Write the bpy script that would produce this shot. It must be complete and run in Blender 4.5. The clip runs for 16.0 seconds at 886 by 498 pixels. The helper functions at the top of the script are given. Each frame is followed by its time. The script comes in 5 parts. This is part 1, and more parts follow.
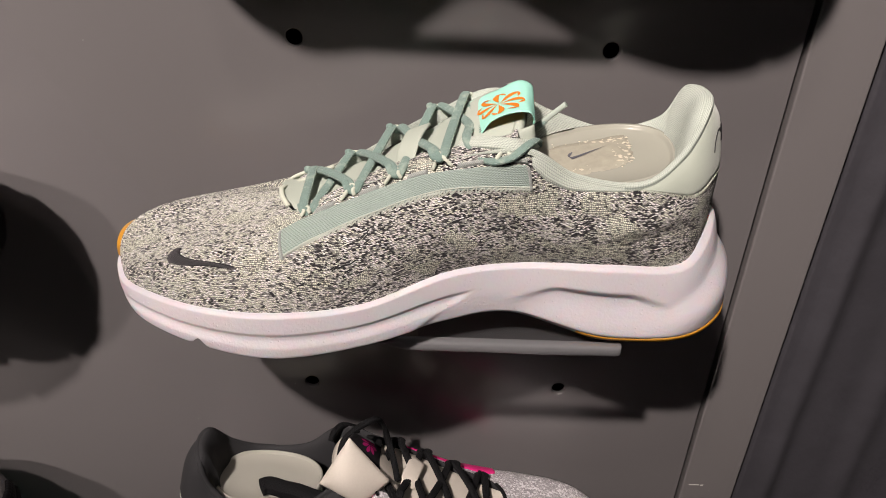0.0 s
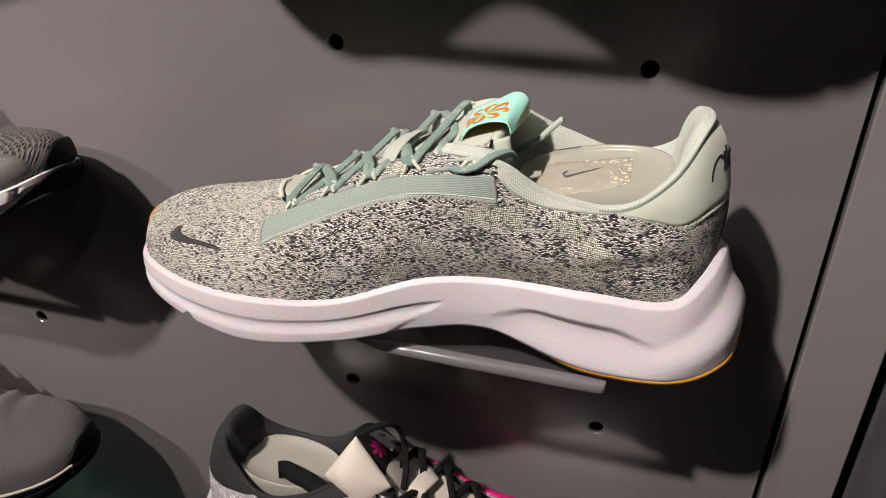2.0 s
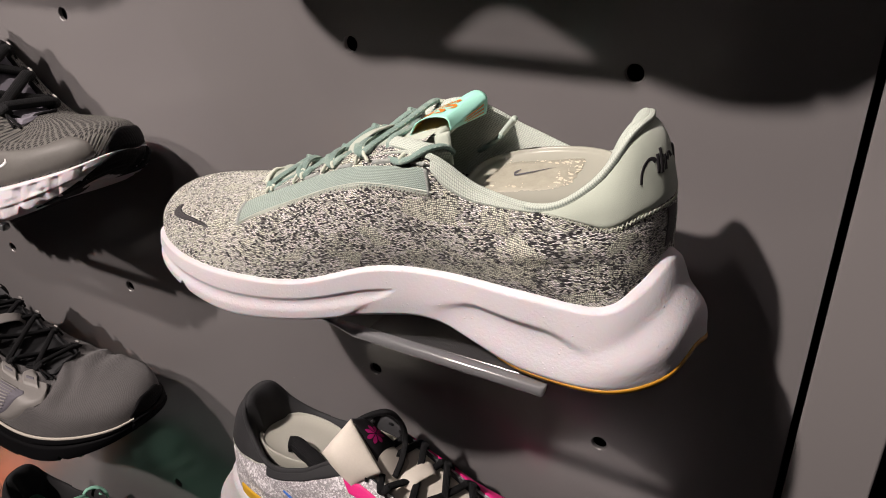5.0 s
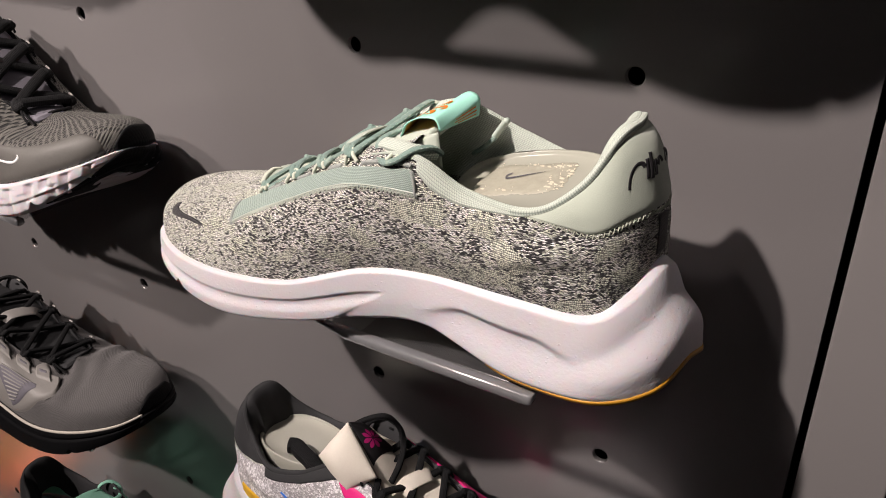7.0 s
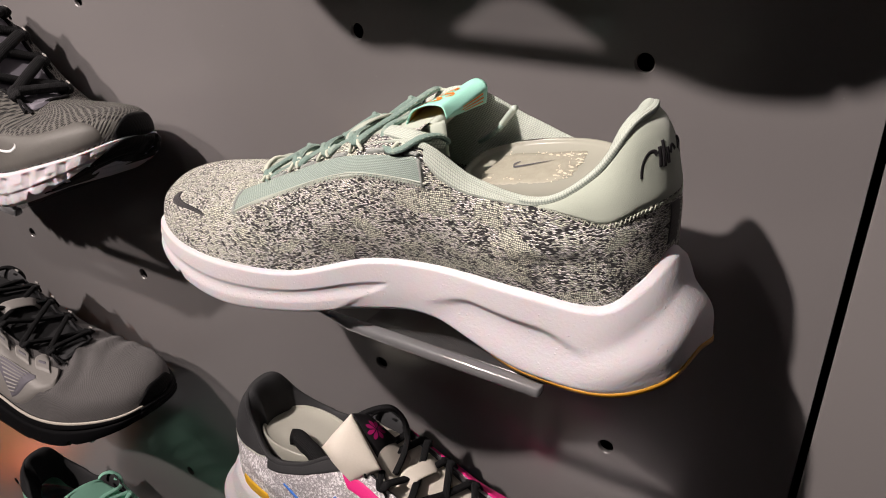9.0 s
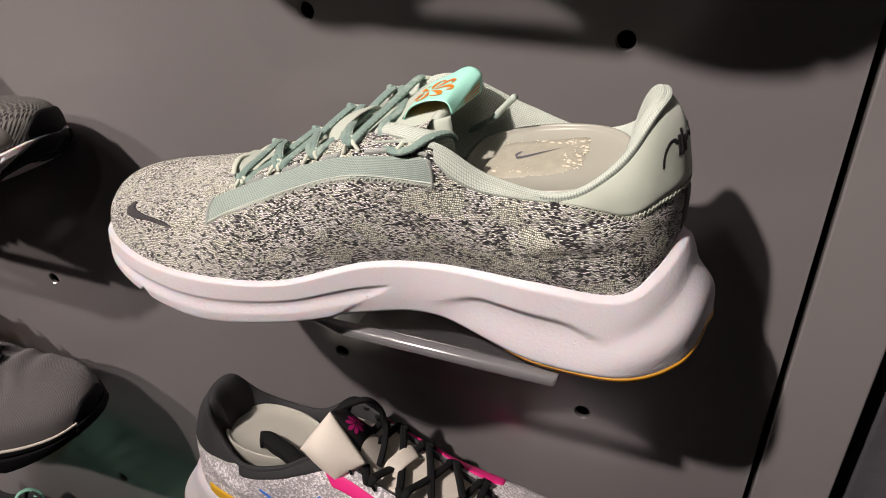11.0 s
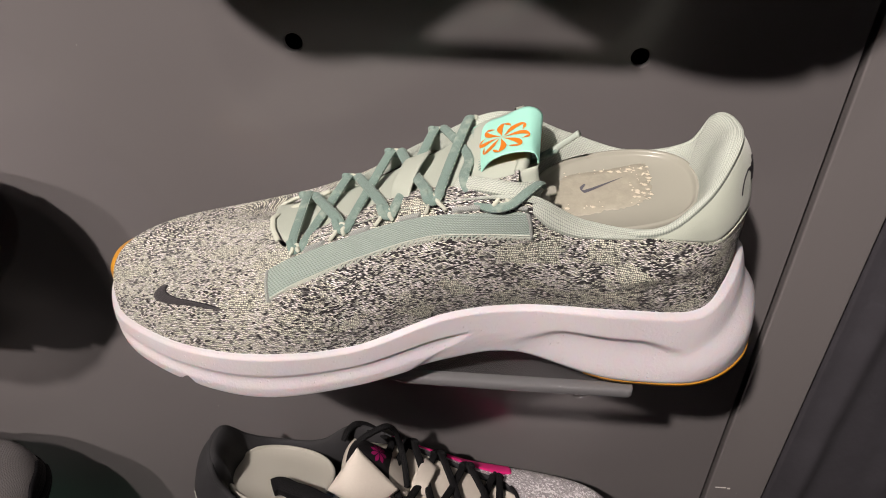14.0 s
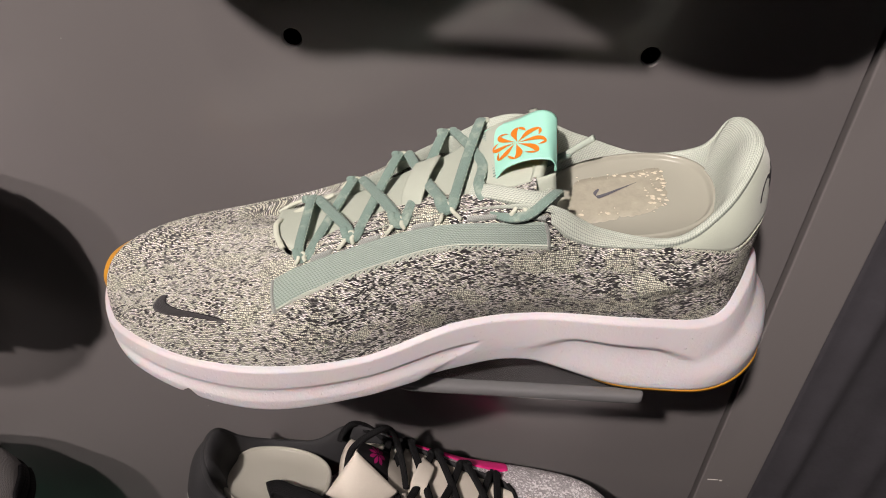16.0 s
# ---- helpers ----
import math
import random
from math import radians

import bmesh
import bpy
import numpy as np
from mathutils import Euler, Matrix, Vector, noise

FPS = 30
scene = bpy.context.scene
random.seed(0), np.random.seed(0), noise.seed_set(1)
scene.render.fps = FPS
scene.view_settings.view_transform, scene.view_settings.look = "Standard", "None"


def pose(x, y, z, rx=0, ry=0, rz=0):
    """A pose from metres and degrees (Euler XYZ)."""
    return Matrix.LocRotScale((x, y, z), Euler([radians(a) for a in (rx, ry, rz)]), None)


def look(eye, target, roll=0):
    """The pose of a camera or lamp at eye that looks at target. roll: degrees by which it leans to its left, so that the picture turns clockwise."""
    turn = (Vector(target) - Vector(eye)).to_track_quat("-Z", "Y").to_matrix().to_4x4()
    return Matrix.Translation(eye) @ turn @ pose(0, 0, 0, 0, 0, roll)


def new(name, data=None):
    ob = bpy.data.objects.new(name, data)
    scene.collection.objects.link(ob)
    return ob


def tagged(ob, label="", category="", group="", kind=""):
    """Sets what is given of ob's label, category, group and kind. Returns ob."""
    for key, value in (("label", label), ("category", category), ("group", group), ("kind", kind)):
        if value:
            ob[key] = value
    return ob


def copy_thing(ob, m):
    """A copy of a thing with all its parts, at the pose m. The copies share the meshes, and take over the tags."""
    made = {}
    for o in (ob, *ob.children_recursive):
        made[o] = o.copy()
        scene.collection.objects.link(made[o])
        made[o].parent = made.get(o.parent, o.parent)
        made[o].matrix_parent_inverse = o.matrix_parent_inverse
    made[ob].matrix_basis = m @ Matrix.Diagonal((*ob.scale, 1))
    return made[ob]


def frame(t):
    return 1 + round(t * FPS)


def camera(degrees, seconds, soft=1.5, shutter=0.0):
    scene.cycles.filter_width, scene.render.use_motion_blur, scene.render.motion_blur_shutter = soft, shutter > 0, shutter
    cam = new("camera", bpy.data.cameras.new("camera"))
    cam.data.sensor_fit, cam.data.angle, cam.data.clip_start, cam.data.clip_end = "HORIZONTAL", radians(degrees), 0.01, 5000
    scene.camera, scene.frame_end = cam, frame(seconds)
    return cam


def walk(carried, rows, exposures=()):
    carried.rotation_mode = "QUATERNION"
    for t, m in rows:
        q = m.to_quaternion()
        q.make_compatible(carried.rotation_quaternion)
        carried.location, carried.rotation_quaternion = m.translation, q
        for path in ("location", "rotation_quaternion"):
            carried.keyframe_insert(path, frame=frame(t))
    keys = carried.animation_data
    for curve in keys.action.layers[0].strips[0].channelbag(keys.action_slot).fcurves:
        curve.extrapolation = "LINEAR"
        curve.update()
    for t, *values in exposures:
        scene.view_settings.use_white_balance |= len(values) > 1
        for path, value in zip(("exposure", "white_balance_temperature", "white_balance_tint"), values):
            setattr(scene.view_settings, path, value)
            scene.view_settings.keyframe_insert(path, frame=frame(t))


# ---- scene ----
cam = camera(61.5, 16.0, soft=1.0)
PATH = [
    (0, (-0.008, -0.397, 1.453), (0.053, 1.336, 0.455), 3.0),
    (0.5, (0.02, -0.394, 1.449), (-0.062, 1.345, 0.464), 2.6),
    (1, (0.047, -0.392, 1.449), (-0.174, 1.341, 0.476), 2.2),
    (1.5, (0.071, -0.388, 1.448), (-0.282, 1.329, 0.484), 1.7),
    (2, (0.092, -0.384, 1.447), (-0.379, 1.31, 0.493), 1.1),
    (2.5, (0.115, -0.378, 1.449), (-0.455, 1.287, 0.5), 0.5),
    (3, (0.136, -0.374, 1.447), (-0.521, 1.261, 0.502), -0.2),
    (3.5, (0.151, -0.367, 1.443), (-0.583, 1.238, 0.503), -0.7),
    (4, (0.167, -0.365, 1.442), (-0.633, 1.213, 0.51), -1.1),
    (6.5, (0.2, -0.347, 1.44), (-0.755, 1.162, 0.541), -1.4),
    (7, (0.203, -0.345, 1.438), (-0.768, 1.154, 0.538), -1.5),
    (7.5, (0.204, -0.345, 1.438), (-0.777, 1.145, 0.532), -1.6),
    (8, (0.203, -0.343, 1.438), (-0.783, 1.14, 0.529), -1.6),
    (8.5, (0.2, -0.342, 1.437), (-0.78, 1.143, 0.523), -1.5),
    (9, (0.197, -0.343, 1.436), (-0.762, 1.148, 0.51), -1.5),
    (9.5, (0.193, -0.348, 1.439), (-0.727, 1.159, 0.5), -1.4),
    (9.7, (0.189, -0.35, 1.44), (-0.711, 1.165, 0.493), -1.3),
    (11.8, (0.101, -0.35, 1.456), (-0.346, 1.25, 0.343), -0.8),
    (12, (0.093, -0.349, 1.457), (-0.32, 1.255, 0.335), -0.9),
    (12.5, (0.067, -0.348, 1.466), (-0.246, 1.258, 0.317), -0.8),
    (13, (0.044, -0.346, 1.473), (-0.187, 1.264, 0.31), -0.4),
    (13.5, (0.024, -0.349, 1.48), (-0.131, 1.264, 0.307), 0.3),
    (14, (0.017, -0.349, 1.487), (-0.073, 1.258, 0.3), 1.3),
    (14.5, (0.013, -0.347, 1.491), (-0.035, 1.252, 0.29), 2.0),
    (15, (0.008, -0.343, 1.492), (-0.018, 1.245, 0.277), 2.5),
    (15.5, (0.001, -0.338, 1.492), (-0.009, 1.242, 0.265), 2.8),
    (16, (-0.001, -0.335, 1.491), (-0.008, 1.24, 0.258), 2.9),
]
walk(cam, [(t, look(eye, target, roll)) for t, eye, target, roll in PATH],
     [(0, -0.14), (3.5, -0.02), (7, 0.08), (9, 0.08), (12.5, -0.16), (16, -0.24)])

# ---- light ----
world = bpy.data.worlds.new("world")
scene.world = world
world.use_nodes = True
world.node_tree.nodes["Background"].inputs[0].default_value = (0.9, 0.92, 1.0, 1)
world.node_tree.nodes["Background"].inputs[1].default_value = 0.004
scene.view_settings.exposure = 0.0


def spot(name, place, target, watts, radius, colour, cone=40):
    lamp = bpy.data.lights.new(name, "SPOT")
    lamp.energy, lamp.shadow_soft_size, lamp.color = watts, radius, colour
    lamp.spot_size, lamp.spot_blend = radians(cone), 1.0
    ob = new(name, lamp)
    ob.matrix_world = look(place, target)
    return ob


WARM = (1.0, 0.875, 0.812)
AIM = (-0.03, 0.0, 1.63)
spot("track_spot_key", (-0.66, -1.35, 2.86), AIM, 375, 0.035, WARM)
spot("track_spot_steep", (-0.50, -1.02, 2.86), (0.0, 0.0, 1.70), 26, 0.035, WARM)
# weak fill added to brighten the heel's right side, not a known lamp
spot("track_spot_right", (0.62, -1.60, 2.86), (0.14, 0.0, 1.40), 9, 0.035, WARM)
spot("track_spot_side", (-1.35, -1.80, 2.86), (-0.63, 0.0, 1.29), 430, 0.035, WARM, 22)
# added lamp: lights the unseen orange shoe so the panel reflects it
spot("track_spot_bench", (-1.95, -1.70, 2.86), (-1.40, -0.25, 0.22), 2400, 0.035, WARM, 26)


# ---- materials ----
def material(name, base, rough=0.5, metal=0.0, **extra):
    m = bpy.data.materials.new(name)
    m.use_nodes = True
    b = m.node_tree.nodes["Principled BSDF"]
    b.inputs["Base Color"].default_value = (*base, 1)
    b.inputs["Roughness"].default_value = rough
    b.inputs["Metallic"].default_value = metal
    for key, value in extra.items():
        b.inputs[key.replace("_", " ")].default_value = value
    return m


class Net:
    """Short-hand for wiring the nodes of one material."""

    def __init__(self, m):
        self.t = m.node_tree
        self.b = self.t.nodes["Principled BSDF"]

    def node(self, kind, **props):
        n = self.t.nodes.new(kind)
        for k, v in props.items():
            if k == "operation":
                n.operation = v
            elif k == "data_type":
                n.data_type = v
            elif k == "blend_type":
                n.blend_type = v
            elif k == "noise_dimensions":
                n.noise_dimensions = v
            elif k == "uv_map":
                n.uv_map = v
            elif k == "feature":
                n.feature = v
        return n

    def link(self, a, b):
        if isinstance(a, (int, float)):
            b.default_value = a
        elif isinstance(a, tuple):
            b.default_value = a
        else:
            self.t.links.new(a, b)

    def math(self, op, a, b=0.0, c=0.0):
        n = self.node("ShaderNodeMath", operation=op)
        self.link(a, n.inputs[0])
        self.link(b, n.inputs[1])
        self.link(c, n.inputs[2])
        return n.outputs[0]

    def vec(self, x, y, z=0.0):
        n = self.node("ShaderNodeCombineXYZ")
        self.link(x, n.inputs[0])
        self.link(y, n.inputs[1])
        self.link(z, n.inputs[2])
        return n.outputs[0]

    def noise(self, vector, scale, detail=2.0, rough=0.5):
        n = self.node("ShaderNodeTexNoise")
        self.link(vector, n.inputs["Vector"])
        n.inputs["Scale"].default_value, n.inputs["Detail"].default_value, n.inputs["Roughness"].default_value = scale, detail, rough
        return n.outputs[0]

    def ramp(self, value, stops, constant=False):
        n = self.node("ShaderNodeValToRGB")
        r = n.color_ramp
        if constant:
            r.interpolation = "CONSTANT"
        while len(r.elements) < len(stops):
            r.elements.new(0.5)
        for e, (p, c) in zip(r.elements, stops):
            e.position, e.color = p, (*c, 1) if len(c) == 3 else c
        self.link(value, n.inputs[0])
        return n.outputs[0]

    def mix(self, fac, a, b, blend="MIX"):
        n = self.node("ShaderNodeMix", data_type="RGBA", blend_type=blend)
        self.link(fac, n.inputs[0])
        self.link((*a, 1) if isinstance(a, tuple) and len(a) == 3 else a, n.inputs[6])
        self.link((*b, 1) if isinstance(b, tuple) and len(b) == 3 else b, n.inputs[7])
        return n.outputs[2]

    def bump(self, height, strength, distance):
        n = self.node("ShaderNodeBump")
        n.inputs["Strength"].default_value, n.inputs["Distance"].default_value = strength, distance
        self.link(height, n.inputs["Height"])
        self.t.links.new(n.outputs[0], self.b.inputs["Normal"])

    def uv(self):
        n = self.node("ShaderNodeUVMap", uv_map="UVMap")
        s = self.node("ShaderNodeSeparateXYZ")
        self.link(n.outputs[0], s.inputs[0])
        return n.outputs[0], s.outputs[0], s.outputs[1]

    def place(self):
        return self.node("ShaderNodeTexCoord").outputs["Object"]


def knit(name, dark, mid, light, green, bias=0.0, zones=True, long=0.00122, tall=0.00064, tilt=15.0):
    """Heathered knit: rows of short slanted strands, each of one yarn colour, with patches of even beaded purl rows."""
    m = material(name, mid, 0.8, Sheen_Weight=0.1)
    n = Net(m)
    uv, u0, v0 = n.uv()
    v = n.math("ADD", v0, n.math("ADD", n.math("MULTIPLY", n.noise(uv, 40, 2), 0.007), n.math("MULTIPLY", n.noise(uv, 420, 1), 0.0011)))
    u = n.math("ADD", u0, n.math("ADD", n.math("MULTIPLY", n.noise(uv, 90, 1), 0.004), n.math("MULTIPLY", n.noise(uv, 500, 1), 0.0012)))
    ct, st = math.cos(radians(tilt)), math.sin(radians(tilt))
    a = n.math("ADD", n.math("MULTIPLY", u, ct), n.math("MULTIPLY", v, st))
    b = n.math("SUBTRACT", n.math("MULTIPLY", v, ct), n.math("MULTIPLY", u, st))

    def strands(x, y, lx, ly, slant, vee=False):
        """Two random numbers of the strand at a place, and its rounded height from 0 in the gaps to 0.5."""
        q = n.math("DIVIDE", y, ly)
        row, fy = n.math("FLOOR", q), n.math("FRACT", q)
        off = n.node("ShaderNodeTexWhiteNoise", noise_dimensions="1D")
        n.link(row, off.inputs["W"])
        lean = n.math("MULTIPLY", fy, slant)
        if vee:
            lean = n.math("MULTIPLY", lean, n.math("SUBTRACT", n.math("MULTIPLY", n.math("FLOORED_MODULO", row, 2.0), 2.0), 1.0))
        p = n.math("ADD", n.math("DIVIDE", x, lx), n.math("ADD", n.math("MULTIPLY", off.outputs["Value"], 17.0), lean))
        seg, fx = n.math("FLOOR", p), n.math("FRACT", p)
        rnd = n.node("ShaderNodeTexWhiteNoise", noise_dimensions="2D")
        n.link(n.vec(row, seg), rnd.inputs["Vector"])
        tone = n.node("ShaderNodeSeparateColor")
        n.link(rnd.outputs["Color"], tone.inputs[0])
        hx = n.math("POWER", n.math("SINE", n.math("MULTIPLY", fx, math.pi)), 0.45)
        hy = n.math("POWER", n.math("SINE", n.math("MULTIPLY", fy, math.pi)), 0.75)
        return tone.outputs[0], tone.outputs[1], n.math("MULTIPLY", n.math("MULTIPLY", hx, hy), 0.5)

    def blend(w, on, under):
        return n.math("ADD", n.math("MULTIPLY", on, w), n.math("MULTIPLY", under, n.math("SUBTRACT", 1.0, w)))

    def span(value, lo, hi):
        k = n.node("ShaderNodeMapRange")
        n.link(value, k.inputs[0])
        k.inputs[1].default_value, k.inputs[2].default_value = lo, hi
        return k.outputs[0]

    r1, tint, e = strands(a, b, long, tall, 0.75)
    key = n.math("ADD", r1, n.math("ADD", n.math("MULTIPLY_ADD", n.noise(uv, 90, 3, 0.65), 0.70, -0.35), bias))
    if zones:
        # the toe is knitted paler and greener in short crossed strands; the heel has upright dark runs
        toe = span(n.math("MULTIPLY_ADD", n.noise(uv, 60, 1), 0.03, u0), -0.035, -0.075)
        q1, q2, f = strands(u, v, long * 0.86, tall * 1.35, 1.0, True)
        runs = n.noise(n.vec(n.math("MULTIPLY", n.math("ADD", u0, n.math("MULTIPLY", v0, 0.35)), 3.2), n.math("MULTIPLY", v0, 0.7)), 46, 2, 0.6)
        key = n.math("ADD", key, n.math("MULTIPLY", n.math("MULTIPLY_ADD", runs, 1.2, -0.62), span(u0, 0.01, 0.06)))
        key = blend(toe, n.math("ADD", q1, n.math("MULTIPLY_ADD", n.noise(uv, 45, 2), 0.5, bias - 0.14)), key)
        e = blend(toe, f, e)
        tint = n.math("ADD", blend(toe, q2, tint), n.math("MULTIPLY", toe, 0.2))
    pale = n.mix(n.ramp(tint, [(0.40, (0, 0, 0)), (0.75, (1, 1, 1))]), light, green)
    colour = n.ramp(key, [(0.0, dark), (0.25, dark), (0.29, mid), (0.46, tuple(2.0 * c for c in mid))])
    colour = n.mix(n.ramp(key, [(0.44, (0, 0, 0)), (0.56, (1, 1, 1))]), colour, pale)
    if zones:
        # purl patches: beads in even rows
        p1, p2, g = strands(u, v, 0.00082, 0.00090, 0.25)
        bead = n.mix(n.ramp(p1, [(0.06, (0, 0, 0)), (0.35, (1, 1, 1))]), tuple(c * 0.3 for c in green), tuple(min(1.0, c * 1.08) for c in green))
        block = n.node("ShaderNodeTexVoronoi")
        block.voronoi_dimensions = "2D"
        n.link(n.vec(n.math("MULTIPLY", u, 80.0), n.math("MULTIPLY", v, 120.0)), block.inputs["Vector"])
        block.inputs["Scale"].default_value = 1.0
        pick = n.node("ShaderNodeSeparateColor")
        n.link(block.outputs["Color"], pick.inputs[0])
        where = n.math("ADD", pick.outputs[0], n.math("ADD", n.math("MULTIPLY_ADD", n.noise(uv, 260, 2), 0.8, -0.4), n.math("MULTIPLY_ADD", r1, 0.3, -0.15)))
        where = n.math("SUBTRACT", where, n.math("MULTIPLY", toe, 0.15))
        where = n.ramp(where, [(0.68, (0, 0, 0)), (0.76, (0.9, 0.9, 0.9))])
        colour = n.mix(where, colour, bead)
        e = blend(where, g, e)
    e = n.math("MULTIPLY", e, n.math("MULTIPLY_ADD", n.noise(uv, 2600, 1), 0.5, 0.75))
    # shade between the strands is multiplied into the yarn colour
    gap_shade = n.ramp(e, [(0.10, (0.025, 0.025, 0.03)), (0.24, (0.45, 0.45, 0.45)), (0.38, (1, 1, 1))])
    colour = n.mix(1.0, colour, gap_shade, "MULTIPLY")
    n.link(colour, n.b.inputs["Base Color"])
    n.bump(e, 0.8, 0.0009)
    return m


def weave(name, light, dark, pitch=0.0013, rough=0.8, depth=0.0004, worn=None):
    """Woven mesh or webbing with a zig-zag of raised threads."""
    m = material(name, light, rough, Sheen_Weight=0.1)
    n = Net(m)
    uv, u, v = n.uv()
    b = n.math("DIVIDE", v, pitch * 0.72)
    a = n.math("ADD", n.math("DIVIDE", u, pitch), n.math("MULTIPLY", n.math("FLOOR", b), 0.5))
    ha = n.math("ABSOLUTE", n.math("SINE", n.math("MULTIPLY", n.math("ADD", a, n.math("MULTIPLY", n.math("FRACT", b), 0.35)), math.pi)))
    hb = n.math("SINE", n.math("MULTIPLY", n.math("FRACT", b), math.pi))
    h = n.math("MULTIPLY", n.math("POWER", ha, 0.6), n.math("POWER", hb, 0.6))
    grime = n.noise(uv, 130, 2)
    colour = n.mix(n.ramp(h, [(0.05, (0, 0, 0)), (0.5, (1, 1, 1))]), dark, light)
    colour = n.mix(n.math("MULTIPLY", grime, 0.25), colour, dark)
    if worn:
        colour = n.mix(n.ramp(n.noise(n.place(), 110, 3, 0.7), [(0.52, (0, 0, 0)), (0.72, (0.7, 0.7, 0.7))]), colour, worn)
    n.link(colour, n.b.inputs["Base Color"])
    n.bump(h, 0.7, depth)
    return m


def cloth(name, base, rough=0.85, grain=900.0, depth=0.0003, spread=0.18, speck=0.0):
    """Suede, foam or felt: fine grain with faint broad variation."""
    m = material(name, base, rough)
    n = Net(m)
    p = n.place()
    fine = n.noise(p, grain, 3, 0.7)
    broad = n.noise(p, 35, 2)
    dark = tuple(c * (1 - spread) for c in base)
    colour = n.mix(n.math("MULTIPLY_ADD", broad, 0.5, n.math("MULTIPLY", fine, 0.5)), dark, tuple(min(1, c * (1 + spread * 0.6)) for c in base))
    n.link(colour, n.b.inputs["Base Color"])
    n.bump(fine, 0.5, depth)
    return m


def foam(name, base):
    """Moulded foam with pimples and pits."""
    m = material(name, base, 0.5, Subsurface_Weight=0.25, Subsurface_Scale=0.006)
    n = Net(m)
    p = n.place()
    vor = n.node("ShaderNodeTexVoronoi")
    n.link(p, vor.inputs["Vector"])
    vor.inputs["Scale"].default_value = 330
    bumps = n.ramp(vor.outputs["Distance"], [(0.0, (1, 1, 1)), (0.10, (0.7, 0.7, 0.7)), (0.17, (0, 0, 0))])
    where = n.ramp(n.noise(p, 70, 2), [(0.46, (0, 0, 0)), (0.54, (1, 1, 1))])
    fine = n.noise(p, 700, 3)
    h = n.math("MULTIPLY_ADD", n.math("MULTIPLY", bumps, 0.7), where, n.math("MULTIPLY", fine, 0.55))
    n.link(n.mix(n.noise(p, 28, 3), base, tuple(c * 0.93 for c in base)), n.b.inputs["Base Color"])
    n.bump(h, 0.6, 0.0006)
    return m


def painted_metal(name, base, rough):
    m = material(name, base, rough, Specular_IOR_Level=0.5, Coat_Weight=1.0, Coat_Roughness=0.2)
    n = Net(m)
    p = n.place()
    smear = n.noise(p, 6, 3)
    fine = n.noise(p, 1400, 2)
    specks = n.ramp(n.noise(p, 260, 1), [(0.80, (0, 0, 0)), (0.83, (1, 1, 1))])
    n.link(n.mix(n.math("MULTIPLY", specks, 0.35), n.mix(smear, base, tuple(c * 0.9 for c in base)), (0.5, 0.48, 0.46)), n.b.inputs["Base Color"])
    n.link(n.math("MULTIPLY_ADD", smear, 0.1, rough - 0.05), n.b.inputs["Roughness"])
    n.bump(fine, 0.08, 0.0001)
    return m


M_PANEL = painted_metal("grey_powder_coat", (0.145, 0.136, 0.138), 0.42)
M_STRIP = painted_metal("grey_powder_coat_trim", (0.172, 0.161, 0.162), 0.42)
M_SCRATCH = material("bare_scratch", (0.5, 0.48, 0.46), 0.5)
M_BLACK = material("black_gap", (0.012, 0.012, 0.013), 0.6)
M_BACKWALL = cloth("charcoal_drape", (0.040, 0.038, 0.046), 0.8, 60, 0.002, 0.5)
M_ROOM = cloth("shop_wall", (0.22, 0.22, 0.235), 0.8, 30, 0.001)
M_FLOOR = cloth("shop_floor", (0.09, 0.09, 0.10), 0.5, 20, 0.001)
M_CEIL = cloth("shop_ceiling", (0.12, 0.12, 0.13), 0.8, 20, 0.001)
M_BAR = material("clear_grey_acrylic", (0.22, 0.22, 0.23), 0.16, 0.0, Transmission_Weight=0.35, IOR=1.45)
M_LEDGE = material("ledge_dark_metal", (0.012, 0.012, 0.013), 0.6)
M_PLATE = material("clear_acrylic_plate", (0.10, 0.10, 0.105), 0.12, Alpha=0.22)

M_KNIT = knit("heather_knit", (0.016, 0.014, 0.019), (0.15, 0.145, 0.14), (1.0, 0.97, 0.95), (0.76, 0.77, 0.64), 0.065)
M_SAGE_WEB = weave("sage_webbing", (0.37, 0.45, 0.405), (0.12, 0.17, 0.15), 0.0012, 0.8, 0.0006)
M_SAGE_MESH = weave("sage_mesh", (0.59, 0.64, 0.57), (0.22, 0.27, 0.235), 0.00112, 0.8, 0.0004)
M_SUEDE = cloth("pale_sage_suede", (0.45, 0.495, 0.42), 0.95, 2600, 0.0004, 0.25)
M_SUEDE.node_tree.nodes["Principled BSDF"].inputs["Sheen Weight"].default_value = 0.35
M_TONGUE = cloth("sage_tongue", (0.40, 0.44, 0.38), 0.85, 1800, 0.0002, 0.15)
M_LACE = weave("muted_green_lace", (0.215, 0.31, 0.275), (0.12, 0.19, 0.165), 0.0006, 0.85, 0.00025, (0.42, 0.49, 0.42))
M_EDGE = cloth("lace_edge_thread", (0.34, 0.42, 0.37), 0.8, 1500, 0.0003, 0.2)
M_CORD = cloth("pale_cord", (0.55, 0.58, 0.49), 0.8, 1500, 0.0003, 0.2)
M_STITCH = cloth("grey_green_thread", (0.50, 0.54, 0.48), 0.6, 1500, 0.0003, 0.2)
M_TACK = weave("grey_satin_thread", (0.40, 0.425, 0.405), (0.16, 0.18, 0.17), 0.0008, 0.55, 0.0005)
M_MINT = cloth("mint_ribbon", (0.36, 0.74, 0.62), 0.6, 1800, 0.0001, 0.06)
M_ORANGE = cloth("orange_print", (0.72, 0.20, 0.01), 0.6, 1800, 0.0001, 0.1)
